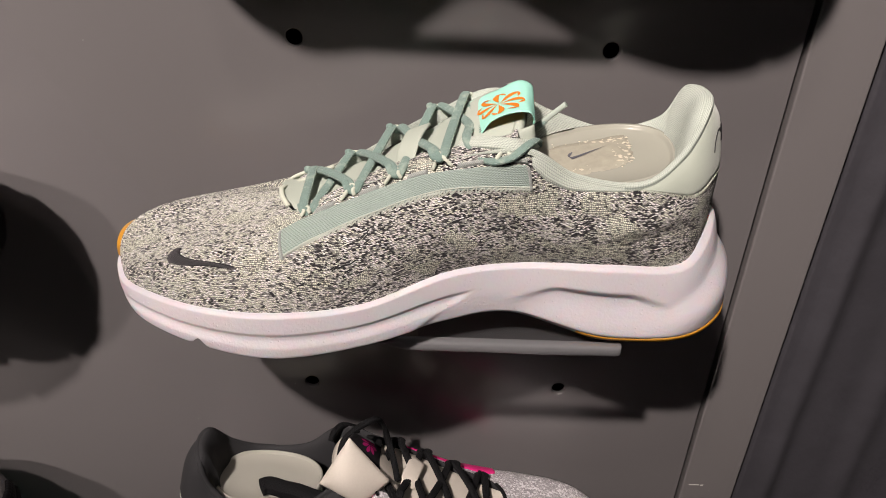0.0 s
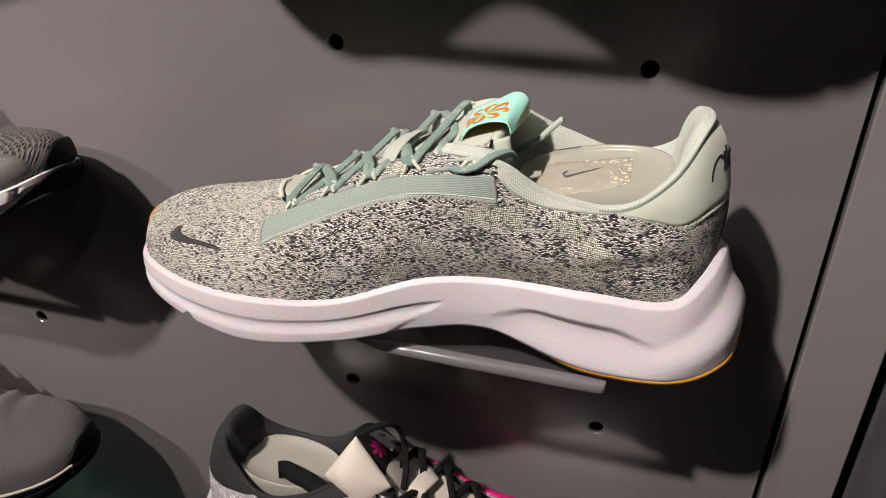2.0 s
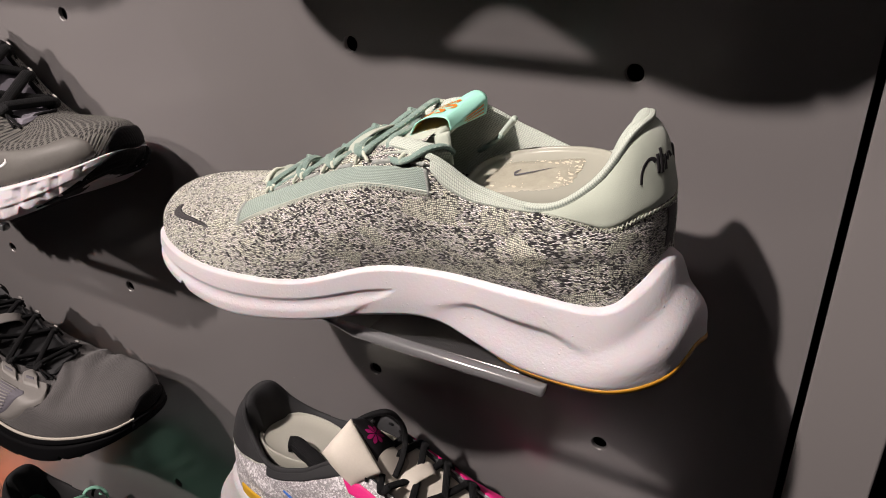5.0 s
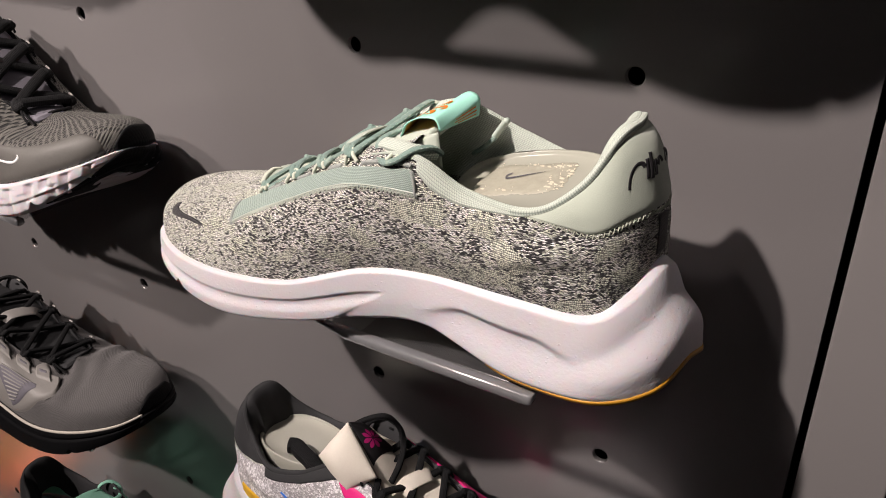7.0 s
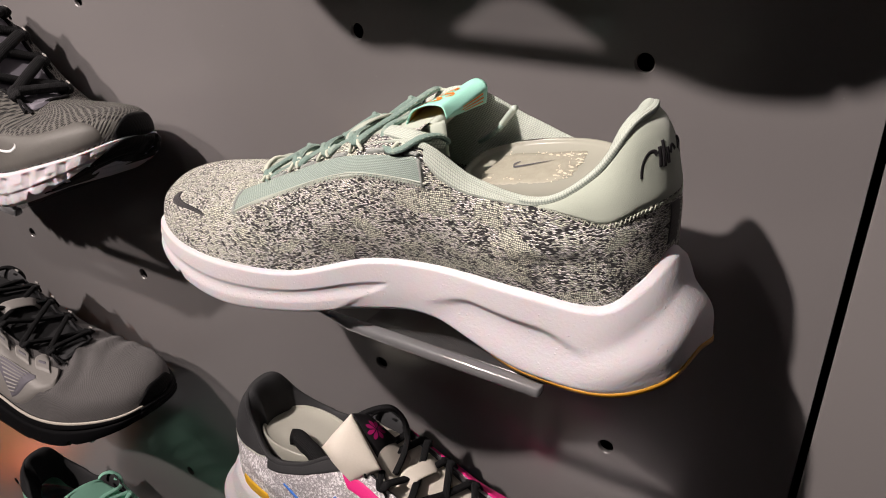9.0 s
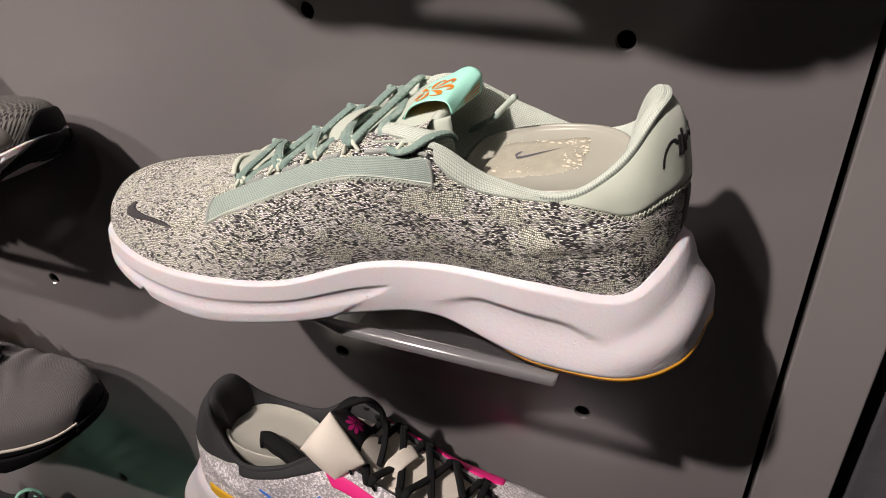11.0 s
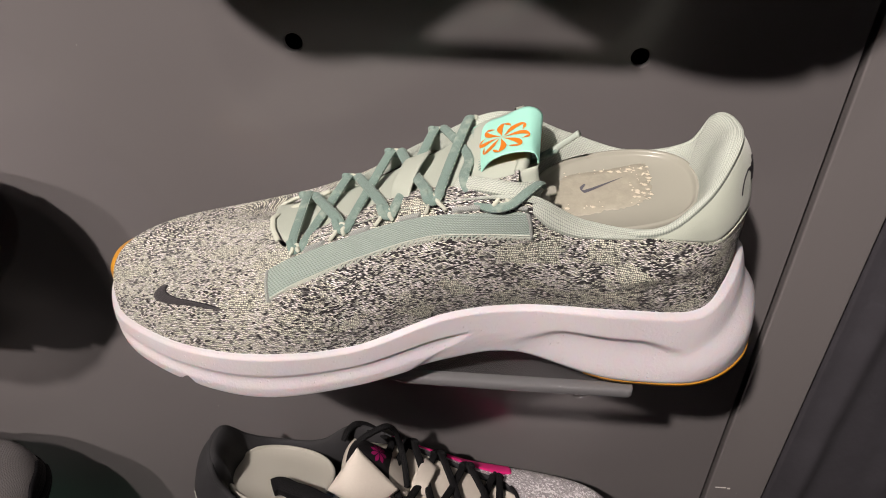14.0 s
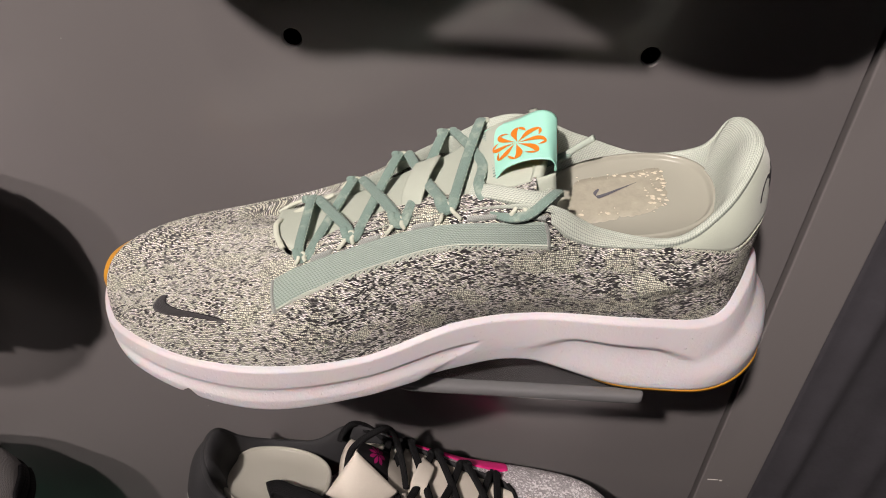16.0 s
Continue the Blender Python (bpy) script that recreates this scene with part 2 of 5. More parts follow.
M_INK = weave("charcoal_embroidery", (0.050, 0.046, 0.051), (0.007, 0.007, 0.009), 0.0009, 0.6, 0.0007)
M_INK_FLAT = cloth("black_embroidery", (0.014, 0.012, 0.016), 0.8, 2600, 0.0004, 0.4)
M_AMBER = cloth("amber_ribbon_back", (0.62, 0.33, 0.03), 0.7, 1800, 0.0001, 0.1)
M_WHITE_FOAM = foam("white_foam", (0.565, 0.535, 0.575))
M_GUM = cloth("gum_rubber", (0.50, 0.24, 0.02), 0.5, 900, 0.0003, 0.15)
M_INSERT = material("frosted_insert", (0.41, 0.41, 0.35), 0.25, Transmission_Weight=0.25, IOR=1.35)
M_STICKER = cloth("worn_sticker", (0.36, 0.345, 0.28), 0.4, 220, 0.0005, 0.5)
M_FLECK = cloth("torn_paper", (0.60, 0.55, 0.44), 0.6, 500, 0.0003, 0.2)


# ---- mesh helpers ----
def mesh_part(name, verts, faces, mat, parent=None, uvs=None, label="", smooth=True):
    me = bpy.data.meshes.new(name)
    me.from_pydata([tuple(map(float, p)) for p in verts], [], faces)
    me.polygons.foreach_set("use_smooth", [smooth] * len(me.polygons))
    if uvs is not None:
        layer = me.uv_layers.new(name="UVMap")
        idx = np.zeros(len(me.loops), dtype=np.int32)
        me.loops.foreach_get("vertex_index", idx)
        layer.data.foreach_set("uv", np.asarray(uvs, dtype=np.float32)[idx].ravel())
    me.materials.append(mat)
    me.update()
    ob = new(name, me)
    if parent:
        ob.parent = parent
    if label:
        ob["label"] = label
    return ob


def part(name, bm, mat, parent=None, label="", smooth=True):
    me = bpy.data.meshes.new(name)
    bm.to_mesh(me)
    bm.free()
    me.polygons.foreach_set("use_smooth", [smooth] * len(me.polygons))
    me.materials.append(mat)
    ob = new(name, me)
    if parent:
        ob.parent = parent
    if label:
        ob["label"] = label
    return ob


def grid_faces(nu, nv, wrap=False, flip=False):
    out = []
    for i in range(nu if wrap else nu - 1):
        for j in range(nv - 1):
            a, b = i * nv + j, ((i + 1) % nu) * nv + j
            f = (a, b, b + 1, a + 1)
            out.append(f[::-1] if flip else f)
    return out


def grid_part(name, P, mat, parent=None, wrap=False, flip=False, uv=None, label=""):
    nu, nv, _ = P.shape
    if uv is None:
        du = np.linalg.norm(np.diff(P, axis=0), axis=2).mean(axis=1)
        dv = np.linalg.norm(np.diff(P, axis=1), axis=2).mean(axis=0)
        uv = np.stack(np.meshgrid(np.concatenate([[0], np.cumsum(du)]), np.concatenate([[0], np.cumsum(dv)]), indexing="ij"), axis=-1)
    return mesh_part(name, P.reshape(-1, 3), grid_faces(nu, nv, wrap, flip), mat, parent, uv.reshape(-1, 2), label)


def box(bm, x0, y0, z0, x1, y1, z1, bevel=0.0):
    r = bmesh.ops.create_cube(bm, size=1, matrix=Matrix.Translation(((x0 + x1) / 2, (y0 + y1) / 2, (z0 + z1) / 2)) @ Matrix.Diagonal((x1 - x0, y1 - y0, z1 - z0, 1)))
    if bevel:
        es = {e for v in r["verts"] for e in v.link_edges}
        bmesh.ops.bevel(bm, geom=list(es), offset=bevel, segments=3, affect="EDGES", profile=0.5)


def crom(keys, s, wrap=True):
    """Catmull-Rom through rows of keys at the parameter s (one unit a key)."""
    keys, s = np.asarray(keys, float), np.asarray(s, float)
    n = len(keys)
    i = np.floor(s).astype(int)
    if not wrap:
        i = np.clip(i, 0, n - 2)
    f = (s - i)[..., None]
    if wrap:
        p = [keys[(i + k) % n] for k in (-1, 0, 1, 2)]
    else:
        p = [keys[np.clip(i + k, 0, n - 1)] for k in (-1, 0, 1, 2)]
    return 0.5 * (2 * p[1] + (p[2] - p[0]) * f + (2 * p[0] - 5 * p[1] + 4 * p[2] - p[3]) * f ** 2 + (3 * p[1] - p[0] - 3 * p[2] + p[3]) * f ** 3)


def smooth(a, b, x):
    t = np.clip((np.asarray(x, float) - a) / (b - a), 0, 1)
    return t * t * (3 - 2 * t)


def sweep(points, width, thick, up, samples=10, pinch=0.0, round_=8):
    """A flat band with rounded edges along a smooth line through points. up: the side its face turns to, one for each point."""
    pts = np.asarray(points, float)
    t = np.linspace(0, len(pts) - 1, (len(pts) - 1) * samples + 1)
    c = crom(pts, t, False)
    ups = crom(np.asarray(up, float) if np.ndim(up) == 2 else np.repeat(np.asarray([up], float), len(pts), 0), t, False)
    tan = np.gradient(c, axis=0)
    tan /= np.linalg.norm(tan, axis=1)[:, None] + 1e-12
    side = np.cross(tan, ups)
    side /= np.linalg.norm(side, axis=1)[:, None] + 1e-12
    nor = np.cross(side, tan)
    ang = np.linspace(0, 2 * np.pi, round_ * 2, endpoint=False)
    ca, sa = np.sign(np.cos(ang)) * np.abs(np.cos(ang)) ** 0.7, np.sign(np.sin(ang)) * np.abs(np.sin(ang)) ** 0.7
    slim = (1 - (pinch or 0.0) * np.abs(np.linspace(-1, 1, len(c))) ** 3)[:, None, None]
    P = c[:, None, :] + side[:, None, :] * (ca * width / 2)[None, :, None] * slim + nor[:, None, :] * (sa * thick / 2)[None, :, None]
    ln = np.concatenate([[0], np.cumsum(np.linalg.norm(np.diff(c, axis=0), axis=1))])
    n, k = len(c), len(ang)
    verts = P.reshape(-1, 3)
    uvs = np.stack([np.repeat(ln[:, None], k, 1), np.repeat((ca * width / 2)[None, :], n, 0)], -1).reshape(-1, 2)
    faces = [(i * k + j, (i + 1) * k + j, (i + 1) * k + (j + 1) % k, i * k + (j + 1) % k) for i in range(n - 1) for j in range(k)]
    faces += [tuple(range(k)), tuple(range((n - 1) * k, n * k))[::-1]]
    return verts, faces, uvs


def bands(name, list_of, mat, parent, label=""):
    V, F, U, o = [], [], [], 0
    for v, f, u in list_of:
        V.append(v)
        U.append(u)
        F += [tuple(i + o for i in q) for q in f]
        o += len(v)
    return mesh_part(name, np.concatenate(V), F, mat, parent, np.concatenate(U), label)


# ---- shoe surfaces: millimetres from the middle of the sole, toe at -x, outer side at -y ----
MM = 0.00095
FOX = [(-161, 2, 30), (-156, -20, 28), (-141, -37, 30), (-110, -51, 30), (-75, -53, 29), (-35, -46, 31), (5, -34, 43), (40, -28, 46), (85, -29, 47), (118, -25, 46),
       (131, -14, 55), (138, 3, 66), (136, 22, 57), (116, 33, 46), (75, 36, 46), (30, 33, 45), (-20, 38, 36), (-70, 43, 30), (-115, 40, 30), (-148, 24, 29)]
RIM = [(-77, -3, 69), (-77, -8, 69), (-74, -16, 68), (-66, -24, 67.5), (-42, -24, 79), (-6, -26, 95), (35, -33, 105), (62, -29, 91), (92, -29, 88.5), (111, -21, 101),
       (120.5, -11, 119.5), (123.5, 3, 122.8), (119.5, 18, 120), (112, 24.5, 102), (88, 35, 91), (58, 35, 99), (26, 25, 113), (-8, 24, 99), (-45, 19.5, 77), (-72, 7, 67)]
# swelling of the sides: outward and upward pull above the sole, outward and downward pull below the rim
SWELL = [(2, 25, 61, 18), (2, 25, 57, 17), (1, 23, 38, 10), (0, 19, 20, 7), (0, 19, 14, 7), (1, 19, 13, 8), (7, 16, 5, 10), (9, 16, 9, 8), (8, 14, 7, 9), (2, 18, 8, 13),
         (1, 20, 8, 7), (1, 20, 12, 6), (1, 20, 11, 5), (2, 18, 6, 13), (6, 14, 6, 9), (6, 16, 9, 8), (3, 19, 12, 8), (0, 19, 13, 8), (0, 20, 22, 14), (1, 23, 46, 19)]
BASE = [(-157, 2, 18), (-152, -22, 16), (-137, -40, 14), (-108, -52, 9), (-75, -54, 4), (-35, -46, 7), (5, -34, 14), (38, -29, 17), (85, -31, 4), (123, -31, 7),
        (146, -18, 13), (153.5, 5, 19), (153, 27, 13), (123, 39, 3), (80, 38, 2), (32, 35, 17), (-18, 39, 12), (-70, 44, 5), (-113, 42, 9), (-145, 26, 15)]
NKEY = len(FOX)


def outward(s):
    d = crom(FOX, s + 0.15) - crom(FOX, s - 0.15)
    n = np.stack([-d[..., 1], d[..., 0], 0 * d[..., 0]], -1)
    n = -n
    return -n / (np.linalg.norm(n, axis=-1)[..., None] + 1e-9) * OUT


def upper(s, v):
    """A point of the upper: s runs round the shoe from the toe by the outer side, v from the sole to the rim."""
    s, v = np.broadcast_arrays(np.asarray(s, float), np.asarray(v, float))
    a, d, w, n = crom(FOX, s), crom(RIM, s), crom(SWELL, s), outward(s)
    up = np.array([0, 0, 1.0])
    b = a + n * w[..., 0:1] + up * w[..., 1:2]
    c = d + n * w[..., 2:3] - up * w[..., 3:4]
    v = v[..., None]
    p = (1 - v) ** 3 * a + 3 * (1 - v) ** 2 * v * b + 3 * (1 - v) * v * v * c + v ** 3 * d
    x, z = p[..., 0:1], p[..., 2:3]
    soft = 0.5 * np.sin(x * 0.11 + z * 0.13) * np.sin(z * 0.09 + 1.0)
    folds = 1.4 * np.sin((z - 0.25 * x) * 0.30) * np.exp(-((x - 98) / 26) ** 2 - ((z - 72) / 14) ** 2)
    return p + n * ((soft + folds) * np.sin(np.pi * np.clip(v, 0, 1)))


OUT = 1.0
if (outward(np.array(0.0)) @ np.array([-1.0, 0, 0])) < 0:
    OUT = -1.0


def upper_normal(s, v):
    e = 0.01
    n = np.cross(upper(s + e, v) - upper(s - e, v), upper(s, np.clip(v + e, 0, 1)) - upper(s, np.clip(v - e, 0, 1)))
    n /= np.linalg.norm(n, axis=-1)[..., None] + 1e-9
    o = outward(np.asarray(s, float)) + np.array([0, 0, 0.6])
    return np.where(((n * o).sum(-1) < 0)[..., None], -n, n)


def side_wall(s, v, style="scoop"):
    """A point of the midsole's side: v runs from the upper's edge to the tread."""
    s, v = np.broadcast_arrays(np.asarray(s, float), np.asarray(v, float))
    a, b, n = crom(FOX, s), crom(BASE, s), outward(s)
    if style == "plain":
        b[..., 2] = np.where((b[..., 0] > -60) & (b[..., 0] < 100), np.minimum(b[..., 2], 4.0), b[..., 2])
    p = a + (b - a) * v[..., None]
    x = p[..., 0]
    heel = smooth(96, 140, x)
    line = 0.50 - 0.16 * smooth(112, 146, x)
    wide = 0.76 - 0.14 * smooth(112, 146, x)
    cup = 2.5 + 0.7 * np.sin(np.pi * np.clip(v / line, 0, 1)) - 0.7 * np.exp(-((v - line) / 0.15) ** 2) + 4.4 * np.exp(-((v - wide) / 0.26) ** 2)
    out = (2.5 + 1.2 * np.sin(np.pi * np.clip(v, 0, 1) ** 1.15)) * (1 - heel) + cup * heel
    # rounded lip above and rounded foot below
    out -= 2.2 * (1 - smooth(0, 0.07, v)) + 3.0 * (1 - 0.8 * heel) * smooth(0.86, 1.0, v) ** 2
    if style == "scoop":
        # long groove of the forefoot
        end = smooth(0, 6, (17 - (v - 0.45) * 52) - x) * smooth(-158, -135, x)
        out -= (1.0 + 0.35 * smooth(-60, 5, x)) * end * smooth(0.38, 0.485, v) * (1 - smooth(0.485, 0.92, v))
        out += 1.3 * end * smooth(0.52, 0.72, v)
        # scoop above the heel
        top = 0.36 + 0.34 * smooth(62, 30, x) + 0.16 * smooth(95, 122, x)
        win = smooth(30, 75, x) * (1 - smooth(92, 124, x))
        out -= 4.0 * win * smooth(top - 0.05, top + 0.09, v) * (1 - smooth(top + 0.12, top + 0.56, v))
    elif style == "lugs":
        # upright blocks with slots between them
        slot = np.abs(((x + 300) / 13.0) % 1.0 - 0.5)
        out -= 4.5 * (1 - smooth(0.05, 0.10, slot)) * smooth(0.10, 0.2, v)
        out -= 2.5 * np.exp(-(((x + 300) / 13.0) % 2.0 - 1.2) ** 2 / 0.02) * smooth(0.35, 0.45, v)
        out -= 1.2 * smooth(0.55, 0.62, v)
    else:
        out -= 1.6 * np.exp(-((v - 0.3) / 0.05) ** 2)
    return p + n * out[..., None]


def at_mm(P):
    return np.asarray(P) * MM


def make_shoe(name, mats, label, style="scoop", dense=1.0):
    """The bare shoe: upper, collar lining, midsole, tread."""
    base = tagged(new(name), label, "shoe", "display shoes")
    ns = int(400 * dense) * 1
    S = np.linspace(0, NKEY, ns, endpoint=False)
    V = np.linspace(0, 1, int(44 * dense))
    s2, v2 = np.meshgrid(S, V, indexing="ij")
    P = upper(s2, v2)
    ln = np.concatenate([[0], np.cumsum(np.linalg.norm(np.diff(upper(S, 0.4), axis=0), axis=1))])
    hv = np.concatenate([[0], np.cumsum(np.linalg.norm(np.diff(upper(4.5, V), axis=0), axis=1))])
    w = 1 - smooth(4.0, 5.6, S) * (1 - smooth(15.0, 17.0, S))
    base_v = w * (crom(FOX, S)[:, 1] + 53) + (1 - w) * (crom(FOX, S)[:, 2] - 30)
    steps = np.linalg.norm(np.diff(P[..., 1:], axis=1), axis=2)
    vv = base_v[:, None] + np.concatenate([np.zeros((ns, 1)), np.cumsum(steps, 1)], 1)
    uu = P[..., 0] + (P[..., 1] + 25) * smooth(95, 135, P[..., 0])
    uv = np.stack([uu, vv], -1) * MM
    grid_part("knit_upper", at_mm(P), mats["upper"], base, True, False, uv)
    # fold of the rim into the throat, and the padded lining of the collar
    s2, v2 = np.meshgrid(S, np.linspace(0, 1, 22), indexing="ij")
    d, n = crom(RIM, s2), outward(s2)
    pad = smooth(5.2, 6.4, s2) * (1 - smooth(16.0, 17.0, s2))
    z = np.array([0, 0, 1.0])
    heel = smooth(9.0, 10.3, s2) * (1 - smooth(11.7, 13.0, s2))
    wide, deep = (1.6 + 6.5 * pad + 3 * heel)[..., None], (5 + 30 * pad)[..., None]
    l1, l2, l3 = d + z * (1 + 5 * pad[..., None]) + n * 0.8, d - n * wide + z * (1 + 5 * pad[..., None]), d - n * (wide * 0.9) - z * deep
    w = v2[..., None]
    d = d + n * (1.1 * pad)[..., None]
    L = (1 - w) ** 3 * d + 3 * (1 - w) ** 2 * w * l1 + 3 * (1 - w) * w * w * l2 + w ** 3 * l3
    hv = np.concatenate([[0], np.cumsum(np.linalg.norm(np.diff(L[int(len(S) * 0.4)], axis=0), axis=1))])
    grid_part("collar_lining", at_mm(L), mats["lining"], base, True, False, np.stack(np.meshgrid(ln, hv, indexing="ij"), -1) * MM)
    # midsole side, with a ledge under the upper
    V = np.concatenate([[-0.06], np.linspace(0, 1, int(64 * dense))])
    s2, v2 = np.meshgrid(S, V, indexing="ij")
    W = side_wall(s2, np.clip(v2, 0, 1), style)
    W[:, 0] = crom(FOX, S) - outward(S) * 4 - z * 1.0
    # notch under the toe
    low = 1 - smooth(7, 17, W[..., 2])
    W[..., 2] += 6.5 * low * np.exp(-((W[..., 0] + 111) / 2.4) ** 2)
    mid = W[:, -1:].copy()
    mid[..., 1] = mid[..., 1] * 0.0 + 0.0
    mid[..., 0] = mid[..., 0] * 0.93
    mid[..., 2] += 1.0
    W = np.concatenate([W, mid * 0.35 + W[:, -1:] * 0.65 + np.array([0, 0, -0.5]), mid], 1)
    grid_part("midsole", at_mm(W), mats["midsole"], base, True)
    return base


def surface_patch(name, sa, va, sb, vb, mat, parent, nu=60, nv=10, height=1.0, edge=0.18, label="", lift=0.0, capped=False):
    """A layer sewn on the upper, between two lines over the surface, each given as keys of s and v."""
    t = np.linspace(0, 1, nu)
    a = crom(np.stack([sa, va], -1), t * (len(sa) - 1), False)
    b = crom(np.stack([sb, vb], -1), t * (len(sb) - 1), False)
    w = np.linspace(0, 1, nv)
    q = a[:, None] * (1 - w)[None, :, None] + b[:, None] * w[None, :, None]
    P = upper(q[..., 0], q[..., 1])
    N = upper_normal(q[..., 0], q[..., 1])
    e = (smooth(0, edge, w) * (1.0 if capped else smooth(0, edge, 1 - w)))[None, :] * (smooth(0, edge * 0.4, t) * smooth(0, edge * 0.4, 1 - t))[:, None]
    P = P + N * (lift - 0.5 + (height + 0.5) * e)[..., None]
    return grid_part(name, at_mm(P), mat, parent, False, False, None, label)


def sheet(name, corners, mat, parent, thick=2.2, bow=(0, 0, 0), nu=24, nv=20, label="", edge=0.12):
    """A bent soft sheet over four corners, with rounded edges."""
    c = [np.array(p, float) for p in corners]
    A, B = np.meshgrid(np.linspace(0, 1, nu), np.linspace(0, 1, nv), indexing="ij")
    P = c[0] * ((1 - A) * (1 - B))[..., None] + c[1] * (A * (1 - B))[..., None] + c[2] * (A * B)[..., None] + c[3] * ((1 - A) * B)[..., None]
    P = P + np.array(bow, float) * (np.sin(np.pi * A) * np.sin(np.pi * B))[..., None]
    n = np.cross(np.gradient(P, axis=0), np.gradient(P, axis=1))
    n /= np.linalg.norm(n, axis=-1)[..., None] + 1e-9
    h = (np.sqrt(np.clip(np.minimum(np.minimum(A, 1 - A), np.minimum(B, 1 - B)) / edge, 0.02, 1)) * thick / 2)[..., None]
    R = np.concatenate([P + n * h, (P - n * h)[:, ::-1]], 1)
    k = R.shape[1]
    faces = [(i * k + j, (i + 1) * k + j, (i + 1) * k + (j + 1) % k, i * k + (j + 1) % k) for i in range(nu - 1) for j in range(k)]
    faces += [tuple(range(k)), tuple(range((nu - 1) * k, nu * k))[::-1]]
    return mesh_part(name, at_mm(R.reshape(-1, 3)), faces, mat, parent, np.stack([np.concatenate([A, A[:, ::-1]], 1), np.concatenate([B, B[:, ::-1]], 1)], -1).reshape(-1, 2) * 0.03, label)


# ---- wall of the display ----
PITCH_X, PITCH_Z, HOLE = 0.4315, 0.2338, 0.0046
hole_x = [-0.0787 + PITCH_X * k for k in range(-3, 1)] + [0.0906 + PITCH_X * k for k in range(-3, 1)]
hole_z = [1.350 + PITCH_Z * k for k in range(-4, 4)]


def drilled_panel(name, x0, x1, z0, z1, thick, mat):
    """A sheet-metal panel with real round holes."""
    xs = sorted({x0, x1} | {round(h + d, 5) for h in hole_x for d in (-0.008, 0.008)})
    zs = sorted({z0, z1} | {round(h + d, 5) for h in hole_z for d in (-0.008, 0.008)})
    bm = bmesh.new()
    ring_n = 24
    for i in range(len(xs) - 1):
        for j in range(len(zs) - 1):
            a, b, c, d = xs[i], xs[i + 1], zs[j], zs[j + 1]
            cx, cz = (a + b) / 2, (c + d) / 2
            drilled = abs(b - a - 0.016) < 1e-4 and abs(d - c - 0.016) < 1e-4
            if not drilled:
                bm.faces.new([bm.verts.new(p) for p in ((a, 0, c), (b, 0, c), (b, 0, d), (a, 0, d))])
                continue
            outer, rim, inner, back = [], [], [], []
            for k in range(ring_n):
                g = 2 * math.pi * (k + 0.5) / ring_n
                u, w = math.cos(g), math.sin(g)
                m = 0.008 / max(abs(u), abs(w))
                outer.append(bm.verts.new((cx + u * m, 0, cz + w * m)))
                rim.append(bm.verts.new((cx + u * HOLE * 1.13, 0.0, cz + w * HOLE * 1.13)))
                inner.append(bm.verts.new((cx + u * HOLE, 0.0006, cz + w * HOLE)))
                back.append(bm.verts.new((cx + u * HOLE, thick, cz + w * HOLE)))
            for k in range(ring_n):
                q = (k + 1) % ring_n
                bm.faces.new((outer[k], outer[q], rim[q], rim[k]))
                bm.faces.new((rim[k], rim[q], inner[q], inner[k]))
                bm.faces.new((inner[k], inner[q], back[q], back[k]))
            for u, w in ((1, 1), (1, -1), (-1, 1), (-1, -1)):
                near = sorted(outer, key=lambda t: (t.co.x - cx - u * 0.008) ** 2 + (t.co.z - cz - w * 0.008) ** 2)[:2]
                bm.faces.new((near[0], near[1], bm.verts.new((cx + u * 0.008, 0, cz + w * 0.008))))
    # edges of the sheet, with a small rounded return
    for (ax, az), (bx, bz) in (((x0, z0), (x0, z1)), ((x1, z0), (x1, z1)), ((x0, z0), (x1, z0)), ((x0, z1), (x1, z1))):
        bm.faces.new([bm.verts.new(p) for p in ((ax, 0, az), (bx, 0, bz), (bx, 0.018, bz), (ax, 0.018, az))])
    bmesh.ops.remove_doubles(bm, verts=bm.verts, dist=1e-6)
    bmesh.ops.recalc_face_normals(bm, faces=bm.faces)
    return tagged(part(name, bm, mat, None, "", False), "satin grey drilled metal display wall panel", "wall panel", "", "structure")


drilled_panel("wall_panel", -1.30, 0.1925, 0.35, 2.15, 0.003, M_PANEL)
bm = bmesh.new()
box(bm, 0.1965, 0.0, 0.35, 0.2365, 0.03, 2.15, 0.0012)
tagged(part("trim", bm, M_STRIP, None, "", False), "grey metal edge trim beside the display panel", "trim", "", "structure")
bm = bmesh.new()
box(bm, 0.2010, -0.0003, 1.0262, 0.2085, 0.0002, 1.0270)
box(bm, 0.2098, -0.0003, 1.0255, 0.2118, 0.0002, 1.0267)
part("scratch", bm, M_SCRATCH, bpy.data.objects["trim"], "pale scratch in the paint", False)
bm = bmesh.new()
box(bm, -1.35, 0.045, 0.0, 0.2425, 0.10, 2.6)
tagged(part("wall_north", bm, M_BLACK, None, "", False), "black carcass behind the display panel", "wall", "", "structure")
drape = random.Random(9)
folds = [(0.2665, 0.006, 0.008)] + [(0.318 + 0.052 * k + 0.014 * drape.random(), 0.003 + 0.005 * drape.random(), 0.008 + 0.010 * drape.random()) for k in range(36)]
xs = np.concatenate([np.linspace(0.2490, 0.60, 150), np.linspace(0.604, 2.2, 300)])
zs = np.linspace(0.0, 2.9, 60)
X, Z = np.meshgrid(xs, zs, indexing="ij")
Y = 0.016 + 0 * X
for cx, amp, wide in folds:
    Y = Y - amp * np.exp(-((X - cx - 0.006 * np.sin(Z * 2.1 + cx * 40)) / wide) ** 2)
